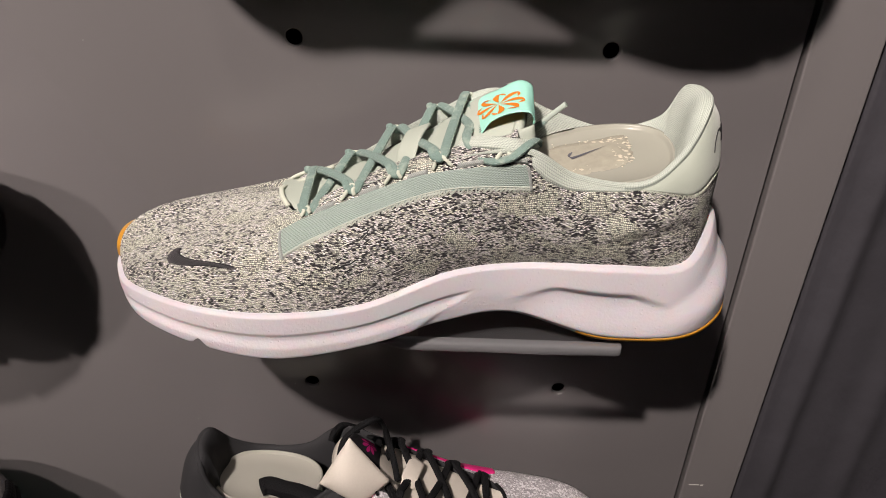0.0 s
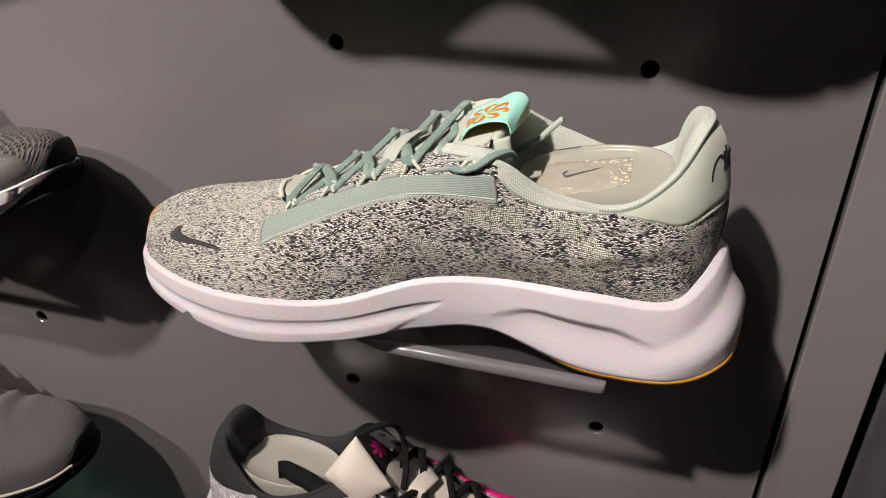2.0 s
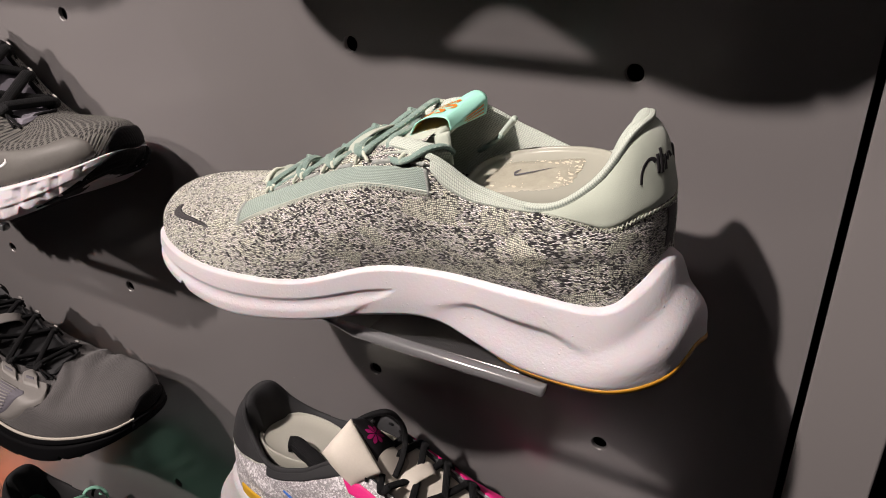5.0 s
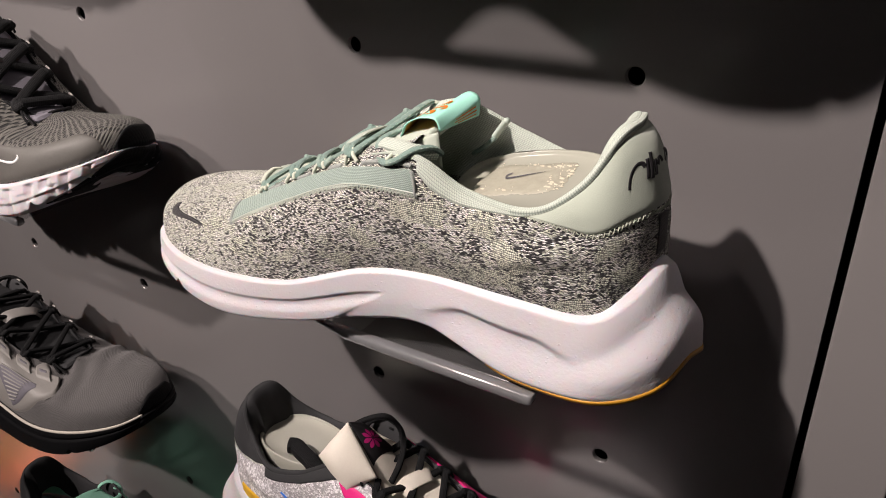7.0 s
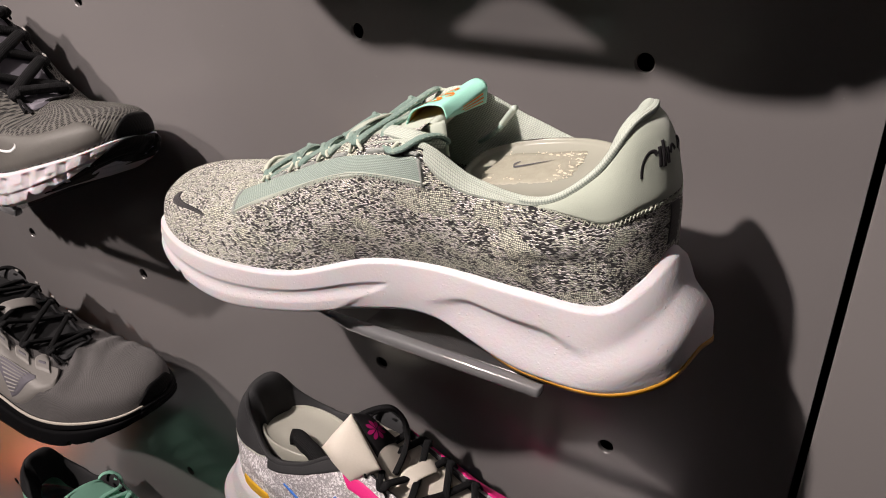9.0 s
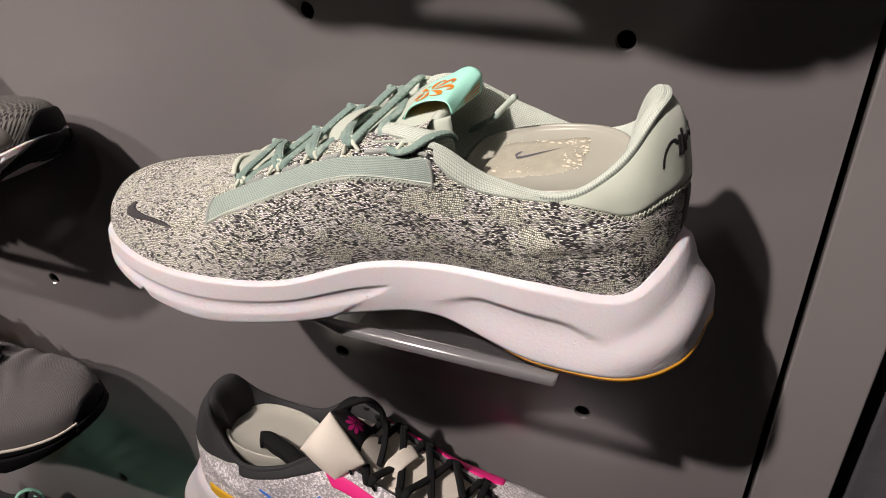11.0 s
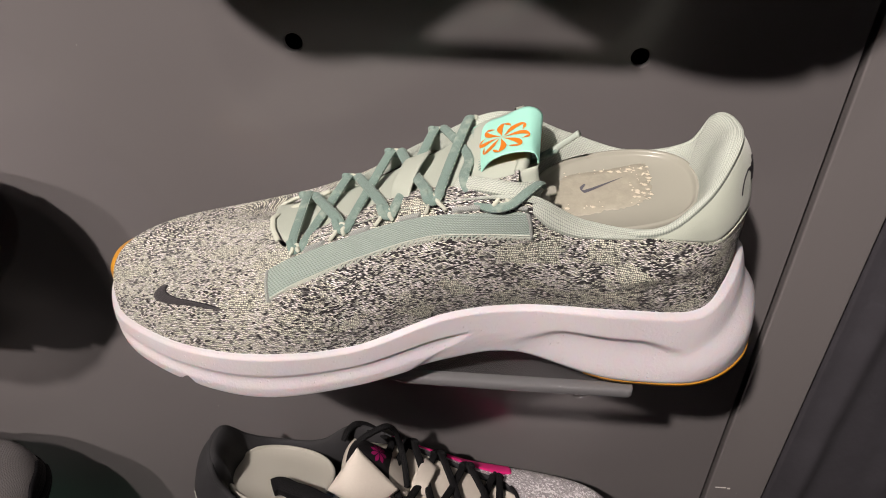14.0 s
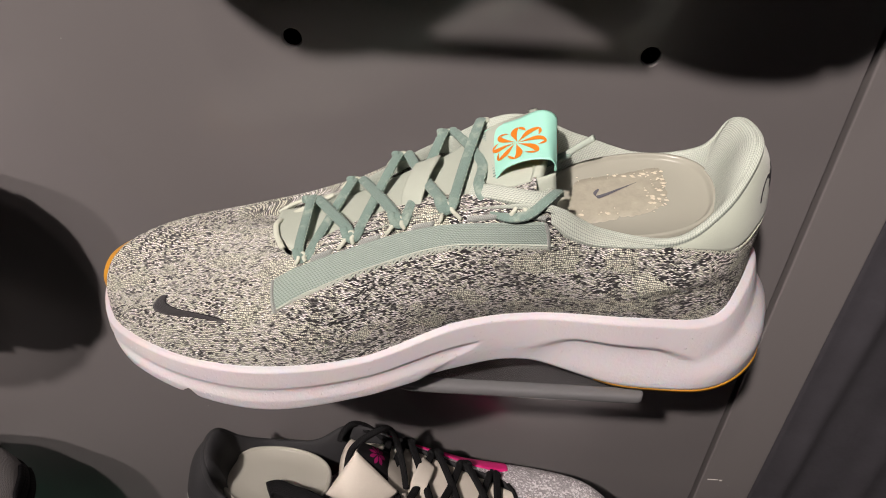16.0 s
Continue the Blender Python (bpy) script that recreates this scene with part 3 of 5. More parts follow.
Y = Y + 0.0012 * np.sin(X * 90 + Z * 31) * np.sin(Z * 17 - X * 40)
front = np.stack([X, Y, Z], -1)
rear = np.stack([X, 0 * X + 0.10, Z], -1)
tagged(grid_part("wall_east_bay", np.concatenate([front, rear[::-1]]), M_BACKWALL, None, True), "dark charcoal draped wall cloth beside the display", "wall", "", "structure")
for wname, dims, mat in (("wall_south", (-3.0, -4.1, 0, 2.3, -4.0, 3.0), M_ROOM), ("wall_west", (-3.1, -4.0, 0, -3.0, 0.1, 3.0), M_ROOM), ("wall_east", (2.2, -4.0, 0, 2.3, 0.1, 3.0), M_ROOM),
                         ("wall_north_far", (-3.0, 0.0, 0, -1.35, 0.1, 3.0), M_ROOM), ("floor", (-3.1, -4.1, -0.1, 2.3, 0.1, 0.0), M_FLOOR), ("ceiling", (-3.1, -4.1, 3.0, 2.3, 0.1, 3.1), M_CEIL)):
    bm = bmesh.new()
    box(bm, *dims)
    tagged(part(wname, bm, mat, None, "", False), kind="structure")


# ---- display ledges ----
def ledge(x, z, back=0.0):
    """A dark plate on the wall with a clear rounded bar along its front."""
    base = tagged(new("shoe_ledge"), "clear acrylic wall ledge with a rounded front bar", "shelf", "ledges")
    base.location = (x, back, z)
    bm = bmesh.new()
    box(bm, -0.045, -0.0995, -0.0045, 0.048, -back, -0.0015, 0.001)
    part("plate", bm, M_PLATE, base, "clear acrylic plate", False)
    rows = []
    for px, tall, deep in ((-0.0870, 0.0004, 0.0012), (-0.0860, 0.0010, 0.0022), (-0.0700, 0.0016, 0.0030), (-0.0600, 0.0030, 0.0050), (-0.0500, 0.0056, 0.0064), (0.0, 0.0059, 0.0065), (0.0530, 0.0059, 0.0065), (0.0545, 0.0050, 0.0056), (0.0549, 0.0030, 0.0034)):
        ring = []
        for k in range(20):
            g = 2 * math.pi * k / 20
            c, s = math.cos(g), math.sin(g)
            ring.append((px, -0.10375 + deep / 2 * math.copysign(abs(c) ** 0.6, c), 0.0003 - tall / 2 + tall / 2 * math.copysign(abs(s) ** 0.6, s)))
        rows.append(ring)
    faces = [(i * 20 + j, (i + 1) * 20 + j, (i + 1) * 20 + (j + 1) % 20, i * 20 + (j + 1) % 20) for i in range(len(rows) - 1) for j in range(20)]
    faces += [tuple(range(20)), tuple(range((len(rows) - 1) * 20, len(rows) * 20))[::-1]]
    mesh_part("front_bar", [p for r in rows for p in r], faces, M_BAR, base, None, "clear acrylic bar")
    return base




# ---- dressing of a shoe: tongue, laces, insert, trims ----
TONGUE = [(-78, -12, 67.5, 0, 68, 10, 66.5), (-60, -22, 65.5, -2, 68, 17, 67), (-40, -22, 77, 0, 77.5, 18, 75), (-20, -23, 87, 0, 88.5, 19, 86),
          (0, -24, 96, 0, 98, 20, 97), (15, -22, 101.5, -1, 107, 22, 109.5), (30, -19.5, 106, 0, 113.5, 22, 117), (38.5, -18, 110.5, 1, 116, 24, 119.5)]
NEAR = [(-62, -26, 69.5), (-41, -25, 81.5), (-21, -26, 91), (-2, -27, 100), (27, -30, 104)]
FAR = [(-64, 13, 72.5), (-44, 20.5, 79.5), (-23, 21, 94), (-3, 26, 104), (13, 23, 112)]
NEAR_S, FAR_S = (3.25, 3.98, 4.58, 5.15, 5.8), (19.0, 18.05, 17.45, 16.85, 16.4)


def tongue_point(a, b):
    k = crom(TONGUE, a * (len(TONGUE) - 1), False)
    x, y0, z0, y1, z1, y2, z2 = (k[..., i] for i in range(7))
    l0, l1, l2 = 2 * (b - 0.5) * (b - 1), 4 * b * (1 - b), 2 * b * (b - 0.5)
    return np.stack([x - 3.0 * (2 * b - 1) ** 2 * (a > 0.9), y0 * l0 + y1 * l1 + y2 * l2, z0 * l0 + z1 * l1 + z2 * l2], -1)


def add_tongue(base, mat, label=""):
    a = np.linspace(0, 1, 60)
    b = np.linspace(0, 1, 24)
    A, B = np.meshgrid(a, b, indexing="ij")
    top = tongue_point(A, B)
    edge = np.minimum(smooth(0, 0.06, B) * smooth(0, 0.06, 1 - B), 1) * smooth(0, 0.03, 1 - A)
    top = top + np.array([0, 0, 1.0]) * (edge * 1.4)[..., None]
    bottom = tongue_point(A, B)[:, ::-1] - np.array([0, 0, 1.0]) * (2.4 * edge[:, ::-1])[..., None]
    bottom = bottom + np.array([1.2, 0, -1.6]) * smooth(0.78, 1.0, A)[..., None]
    ring = np.concatenate([top, bottom], 1)
    nu, nv, _ = ring.shape
    faces = [(i * nv + j, (i + 1) * nv + j, (i + 1) * nv + (j + 1) % nv, i * nv + (j + 1) % nv) for i in range(nu - 1) for j in range(nv)]
    faces += [tuple(range(nv)), tuple(range((nu - 1) * nv, nu * nv))[::-1]]
    return mesh_part("tongue", at_mm(ring.reshape(-1, 3)), faces, mat, base, ring.reshape(-1, 3)[:, :2] * MM, label)


def add_laces(base, mat, cord, width=4.5, thick=2.4, keeper=None):
    n, f = [np.array(p, float) for p in NEAR], [np.array(p, float) for p in FAR]
    up = np.array([0, -0.25, 1.0])

    def run(*pts, w=width, t=thick):
        tilt = [up + np.array([-0.25, 0, 0])] * len(pts)
        return sweep(at_mm(pts), w * MM, t * MM, tilt, 10, 0.3)

    def mid(p, q, h, k=0.5):
        return p * (1 - k) + q * k + np.array([0, 0, h])

    dz = np.array([0, 0, 1.0])
    lines = [
        (n[0] + (-1, -1, -2), n[0] + (-2, 3, 1.5), mid(n[0], f[0], 2.0) + (-1, 0, 0), f[0] + (0, -2, 1.5), f[0] + (1, 2, -2)),
        (n[0] + (2, -1, -2), n[0] + (3, 2, 1), mid(n[0], f[1], 0.0), f[1] + (-2, -3, 0.5), f[1] + (0, 2, -2)),
        (f[0] + (2, 2, -2), f[0] + (3, -2, 1), mid(f[0], n[1], 2.4), n[1] + (-2, 3, 1), n[1] + (0, -1, -2)),
        (n[1] + (2, -1, -2), n[1] + (3, 2, 0.5), mid(n[1], f[2], -0.2), f[2] + (-2, -3, 0.5), f[2] + (0, 2, -2)),
        (f[1] + (2, 2, -2), f[1] + (3, -2, 1.2), mid(f[1], n[2], 2.8), n[2] + (-2, 3, 1), n[2] + (0, -1, -2)),
        (n[2] + (2, -1, -2), n[2] + (3, 2, 0.5), mid(n[2], f[3], -1.5), f[3] + (-2, -3, 0.5), f[3] + (0, 2, -2)),
        (f[2] + (2, 2, -2), f[2] + (3, -2, 1.2), mid(f[2], n[3], 0.6), n[3] + (-2, 3, 1), n[3] + (0, -1, -2)),
        (n[3] + (2, -1, -2), n[3] + (3, 2, 1), mid(n[3], f[4], 0.5), f[4] + (-2, -3, 1), f[4] + (0, 2, -2)),
        (f[3] + (1, 2, -2), f[3] + (3, -2, 1.5), mid(f[3], n[4], 2.5), np.array((11, -19, 105.5)), np.array((15, -27, 101.5)), np.array((22, -33.0, 100.5)), np.array((30, -35.5, 103.5)), np.array((37, -32, 108)), np.array((42, -25, 108)), np.array((44, -20.5, 104))),
    ]
    for q in lines:
        v, fc, uv = run(*q)
        ob = mesh_part("lace", v, fc, mat, base, uv)
        if mat is M_LACE:
            # pale stitches along both edges
            pts = crom(np.asarray(q, float), np.linspace(0, len(q) - 1, 70), False)
            go = np.gradient(pts, axis=0)
            go /= np.linalg.norm(go, axis=1)[:, None]
            side = np.cross(go, up + np.array([-0.25, 0, 0]))
            side /= np.linalg.norm(side, axis=1)[:, None]
            reach = 0.47 * width * (1 - 0.3 * np.abs(np.linspace(-1, 1, 70)) ** 3)
            rows = []
            for k in range(4, 66, 2):
                for d in (-1, 1):
                    a, b = pts[k] + side[k] * d * reach[k], pts[k + 1] + side[k + 1] * d * reach[k + 1]
                    rows.append(sweep(at_mm([a + (0, 0, 0.45), b + (0, 0, 0.45)]), 0.55 * MM, 0.4 * MM, (0, 0, 1), 1, 0.0, 3))
            bands("lace_stitching", rows, M_EDGE, ob)
    # bunched turn of the lace under each cord loop
    for row, side in ((n[:4], -1), (f[:4], 1)):
        for p in row:
            v, fc, uv = sweep(at_mm([p + (-3.2, -2.6 * side, 1.2), p + (-1.8, 0.4 * side, -0.6), p + (0.3, 1.0 * side, -1.6), p + (2.2, 0.4 * side, -0.6), p + (4.2, -2.6 * side, 1.4)]), width * 0.8 * MM, thick * 1.5 * MM, (-0.1, 0.8 * side, 0.6), 6, 0.0, 6)
            mesh_part("lace_turn", v, fc, mat, base, uv)
    if mat is not M_LACE:
        side_end = [(34, 22, 91), (42, 22, 93), (48, 22, 94)]
        v, fc, uv = run(*side_end)
        mesh_part("lace_end", v, fc, mat, base, uv)
    else:
        v, fc, uv = run((36, 22, 90), (43, 19, 95), (50, 16, 101), (52, 15.2, 103.5))
        mesh_part("lace_end", v, fc, mat, base, uv)
        v, fc, uv = sweep(at_mm([(51, 15.6, 102.5), (55.5, 13.4, 108), (60, 11.2, 113.2)]), 3.2 * MM, 2.8 * MM, (0, 0, 1))
        mesh_part("lace_tip", v, fc, M_TIP, base, uv, "clear plastic lace tip")
    # cord loops that hold the laces
    for row, ss in ((n, NEAR_S), (f, FAR_S)):
        for p, s in zip(row, ss):
            side = np.sign(p[1])
            a, b = upper(np.array(s - 0.10), 0.93) + (0, side, 0.5), upper(np.array(s + 0.10), 0.93) + (0, side, 0.5)
            pts = [a, (a + p) / 2 + (0, side * 0.8, 1.0), p + (-1.6, side * 0.2, 0.2), p + (0, side * -0.8, 1.0), p + (1.6, side * 0.2, 0.2), (b + p) / 2 + (0, side * 0.8, 1.0), b]
            v, fc, uv = sweep(at_mm(pts), 1.7 * MM, 1.7 * MM, (0, 0.3, 1), 5, 0.0, 5)
            mesh_part("lace_loop", v, fc, cord, base, uv)
    ss = np.linspace(18.3, 22.4, 12)
    v, fc, uv = sweep(at_mm(crom(RIM, ss) + np.array([0, 0, 0.6])), 2.6 * MM, 2.0 * MM, (0, 0, 1), 6, 0.0, 5)
    mesh_part("throat_binding", v, fc, cord, base, uv)
    if keeper:
        v, fc, uv = sweep(at_mm([(-17, -18, 89), (-16, -13, 95.5), (-14, -4, 99), (-11, 6, 100), (-10, 12, 97)]), 11 * MM, 1.5 * MM, (-0.45, -0.1, 1))
        mesh_part("lace_keeper", v, fc, keeper, base, uv)


def add_eyestay(base, mat):
    """Knit that runs on from the eyelets over the edge of the tongue."""
    keys = np.array(TONGUE, float)
    S = np.linspace(2.9, 5.95, 70)
    r = crom(RIM, S)
    t = np.interp(np.clip(r[:, 0] + 2, keys[0, 0], keys[-1, 0]), keys[:, 0], np.linspace(0, 1, len(keys)))
    inner = tongue_point(t, 0.235 - 0.20 * smooth(4.9, 5.5, S)) + np.array([0, 0, 1.7])
    w = np.linspace(0, 1, 12)
    P = r[:, None] * (1 - w)[None, :, None] + inner[:, None] * w[None, :, None]
    P[..., 2] += (1.6 * np.sin(np.pi * w) - 1.4 * smooth(0.85, 1.0, w))[None, :]
    uv = np.stack([P[..., 0], P[..., 1] + P[..., 2]], -1) * MM
    grid_part("eyestay", at_mm(P), mat, base, False, False, uv)
    sheet("tongue_flank", [(13, -19.5, 101.5), (41.2, -18.4, 113), (44, -19.5, 97), (14, -22, 94)], M_TONGUE, base, 1.8, (0.5, -1.5, 0.5), 20, 16)
    v, f, u = sweep(at_mm([(9, -18, 102), (16, -23, 105), (24, -27, 106.5), (32, -28.5, 106.5), (38, -26, 105.5), (41, -21, 104)]), 7.0 * MM, 4.5 * MM, [(0, -0.6, 1.0)] * 6)
    mesh_part("lace_guide", v, f, M_SAGE_MESH, base, u, "pale mesh lace guide")


LABEL_FAR = [(12.8, 19, 109), (19, 18.5, 112.6), (27, 17.5, 116.8), (36.5, 16.5, 122.2), (43, 15, 120.5), (43.5, 13.5, 112.5)]
LABEL_NEAR = [(18, -14.5, 106), (22, -16, 112.8), (30, -17, 117.3), (38.5, -17.6, 118.2), (41.2, -17.8, 114.2), (41.0, -16.8, 112.8)]


def label_point(a, b, lift=0.0):
    """The ribbon: a runs from its sewn end over the fold to the loose end behind, b from the far edge to the near one."""
    p = crom(LABEL_FAR, a, False) * (1 - b)[..., None] + crom(LABEL_NEAR, a, False) * b[..., None]
    turn = np.clip(a - 3.2, 0, 1)[..., None]
    n = np.array([-0.45, -0.25, 0.85]) * (1 - turn) + np.array([0.95, -0.1, 0.25]) * turn
    return p + n * lift


def add_label(base, mat, ink):
    A, B = np.meshgrid(np.linspace(0, 5, 70), np.linspace(0, 1, 24), indexing="ij")
    P = np.concatenate([label_point(A, B, 0.35), label_point(A, B, -0.25)[:, ::-1]], 1)
    nu, nv, _ = P.shape
    faces = [(i * nv + j, (i + 1) * nv + j, (i + 1) * nv + (j + 1) % nv, i * nv + (j + 1) % nv) for i in range(nu - 1) for j in range(nv)]
    faces += [tuple(range(nv)), tuple(range((nu - 1) * nv, nu * nv))[::-1]]
    ob = mesh_part("tongue_label", at_mm(P.reshape(-1, 3)), faces, mat, base, None, "ribbon label folded over the tongue")
    A, B = A[1:54, 1:-1], B[1:54, 1:-1]
    grid_part("label_back", at_mm(label_point(A, B, -0.5)), M_AMBER, ob, False, True, None, "amber back of the ribbon")
    # small print on the loose end, and the stitches of the sewn end
    for k, (b0, b1) in enumerate(((0.12, 0.62), (0.10, 0.66), (0.10, 0.58))):
        A, B = np.meshgrid(4.28 + 0.22 * k + np.array([0, 0.09]), np.linspace(b0, b1, 12), indexing="ij")
        grid_part("print_line", at_mm(label_point(A, B, 0.6)), ink, ob, label="line of small print")
    rows = []
    for k in range(20):
        b = np.array(0.04 + 0.92 * k / 19)
        rows.append(sweep(at_mm([label_point(np.array(0.0), b, 0.0) + (-1.6, 0, -1.2), label_point(np.array(0.03), b, 0.9), label_point(np.array(0.16), b, 0.5)]), 0.55 * MM, 0.5 * MM, (0, 0, 1), 3, 0.0, 3))
    bands("label_stitching", rows, M_LACE, ob, "dark green stitches")
    # pinwheel of petals, each filled along one side and round its tip
    for k in range(8):
        g = 2 * math.pi * k / 8 + 0.2
        for side in (-1, 1):
            T, Wd = np.meshgrid(np.sin(np.linspace(0, np.pi / 2, 28)), np.linspace(0, 1, 3), indexing="ij")
            r = 0.4 + 10.9 * T
            rim_w = 2.75 * smooth(0, 0.66, T) ** 0.9 * np.sqrt(np.clip(1 - (np.clip(T - 0.66, 0, 1) / 0.342) ** 2, 0, 1)) + 0.05
            core_w = rim_w * (0.12 * (1 - smooth(0.7, 0.95, T)) if side < 0 else 1 - 0.97 * smooth(0.66, 0.97, T))
            half = side * (core_w * (1 - Wd) + rim_w * Wd)
            u = (r * np.cos(g) - half * np.sin(g)) * 1.05
            v = r * np.sin(g) + half * np.cos(g)
            P = label_point(np.clip(1.70 + u / 8.8, 0.1, 3.4), np.clip(0.57 + v / 32.5, 0.02, 0.98), 0.65)
            grid_part("petal", at_mm(P), ink, ob)


def add_insert(base, mat, sticker=True, cx=77.8, cy=2.0, ax=37.0, ay=24.5, level=(88.2, 0.15, 0.23)):
    """A clear plate that keeps the opening in shape."""

    def at(r, g, h):
        c, s = math.cos(g), math.sin(g)
        e = (abs(c) ** 2.5 + abs(s) ** 2.5) ** (-1 / 2.5)
        x, y = cx + ax * r * e * c, cy + ay * r * e * s * (1 - 0.10 * (c < 0) * abs(c))
        return (x, y, flat(x, y) + h)

    def flat(x, y):
        return level[0] + level[1] * (x - 64.3) + level[2] * (y - 3.3)

    prof = [(0.0, 0.0), (0.5, 0.0), (0.90, 0.0), (0.925, 0.5), (0.935, 1.6), (0.95, 2.1), (0.985, 2.1), (1.0, 1.2), (1.0, -4.0), (0.98, -12.0)]
    n = 96
    P = np.array([[at(r, 2 * math.pi * i / n, h) for r, h in prof] for i in range(n)])
    ob = grid_part("shape_insert", at_mm(P), mat, base, True, True, np.array(P[..., :2]) * MM, "frosted clear plastic insert filling the opening")
    if sticker:
        rng = random.Random(4)
        outline = [(53, 8), (57, 14), (74, 16), (90, 18.5), (94, 17), (95, 8), (93.5, -2), (86, -8), (74, -10), (62, -12), (53, -10), (51, -2)]
        m = 12
        rows = []
        for i in range(120):
            x, y = crom(outline, np.array(i / 120 * m))
            q = 1 - 0.06 * rng.random() - (0.10 * rng.random() if rng.random() < 0.15 else 0)
            rows.append([(74 + (x - 74) * q * w, 4 + (y - 4) * q * w, flat(74 + (x - 74) * q * w, 4 + (y - 4) * q * w) + (0.45 if w < 1 else 0.1)) for w in (0, 0.4, 0.7, 0.97, 1.0)])
        st = grid_part("sticker", at_mm(np.array(rows)), M_STICKER, base, True, False, np.array(rows)[..., :2] * MM, "worn paper sticker with ragged edges")
        for k in range(70):
            g = rng.random() * 2 * math.pi
            fx, fy = (94 - 10 * rng.random() ** 2, 17 - 22 * rng.random()) if k % 3 else (55 + 38 * rng.random(), 16 - 3 * rng.random() if rng.random() < 0.6 else -8 + 4 * rng.random())
            size = 0.3 + 1.4 * rng.random() ** 3
            zf = flat(fx, fy) + 0.4
            ring = [(fx + size * (0.5 + rng.random()) * math.cos(g + q * 1.05), fy + size * (0.3 + 0.7 * rng.random()) * math.sin(g + q * 1.05), zf) for q in range(6)]
            mesh_part("paper_fleck", at_mm(ring + [(fx, fy, zf + 0.5)]), [(q, (q + 1) % 6, 6) for q in range(6)], M_FLECK, st, None, "", False)
        t = np.linspace(0, 1, 24)
        spine = crom([(65.5, 2.5), (63.6, 0.0), (64.2, -2.0), (67.0, -1.4), (74, 1.6), (82.0, 5.0)], t * 5, False)
        half = 1.3 * np.sin(np.pi * np.clip(t * 1.05 + 0.02, 0, 1)) ** 0.7 * (1 - 0.6 * t) + 0.1
        P = np.stack([np.stack([spine[:, 0] - k * half * 0.5, spine[:, 1] + 4.5 + k * half, flat(spine[:, 0], spine[:, 1] + 4.5) + 0.75], -1) for k in (-1, 0, 1)], 1)
        grid_part("print_mark", at_mm(P), M_MARK, st)
    return ob


def on_upper(s, v, h=0.0):
    s, v = np.asarray(s, float), np.asarray(v, float)
    return upper(s, v) + upper_normal(s, v) * h


def add_tread(base, mat, s0, s1, style="scoop", under=14):
    """Thin rubber tread under the foam, seen as an edge."""
    S = np.linspace(s0, s1, 160)
    n = outward(S)
    z = np.array([0, 0, 1.0])
    fade = (smooth(0, 0.04, (S - s0) / (s1 - s0)) * smooth(0, 0.04, (s1 - S) / (s1 - s0)))[:, None]
    a, b = side_wall(S, np.full_like(S, 0.955), style), side_wall(S, np.full_like(S, 1.0), style)
    P = np.stack([a - n * 0.6, a + n * 0.4 * fade, a * 0.4 + b * 0.6 + n * 0.5 * fade, b + n * 0.5 - z * 0.5 * fade, b - n * 6 - z * 1.2 * fade, b - n * under - z * 1.0], 1)
    grid_part("rubber_tread", at_mm(P), mat, base, False, False, None, "thin rubber tread edge")


STRIP_LOW = ((3.66, 3.8, 4.0, 4.33, 4.75, 5.08, 5.3, 5.78, 6.1, 6.36), (0.46, 0.54, 0.59, 0.64, 0.69, 0.71, 0.71, 0.68, 0.68, 0.71))
STRIP_TOP = ((2.92, 3.15, 3.55, 3.9, 4.33, 4.75, 5.18, 5.45, 5.75, 6.12), (0.81, 0.89, 0.90, 0.90, 0.91, 0.91, 0.90, 0.88, 0.87, 0.89))
TAB_LOW = ((7.95, 8.25, 8.62, 9.15, 9.68, 10.2, 10.83, 11.3, 11.8, 12.3, 12.85, 13.4, 13.85), (0.985, 0.90, 0.77, 0.59, 0.48, 0.42, 0.365, 0.365, 0.42, 0.48, 0.59, 0.77, 0.985))


def strip_line(keys, t):
    return crom(np.stack(keys, -1), np.asarray(t, float) * (len(keys[0]) - 1), False)


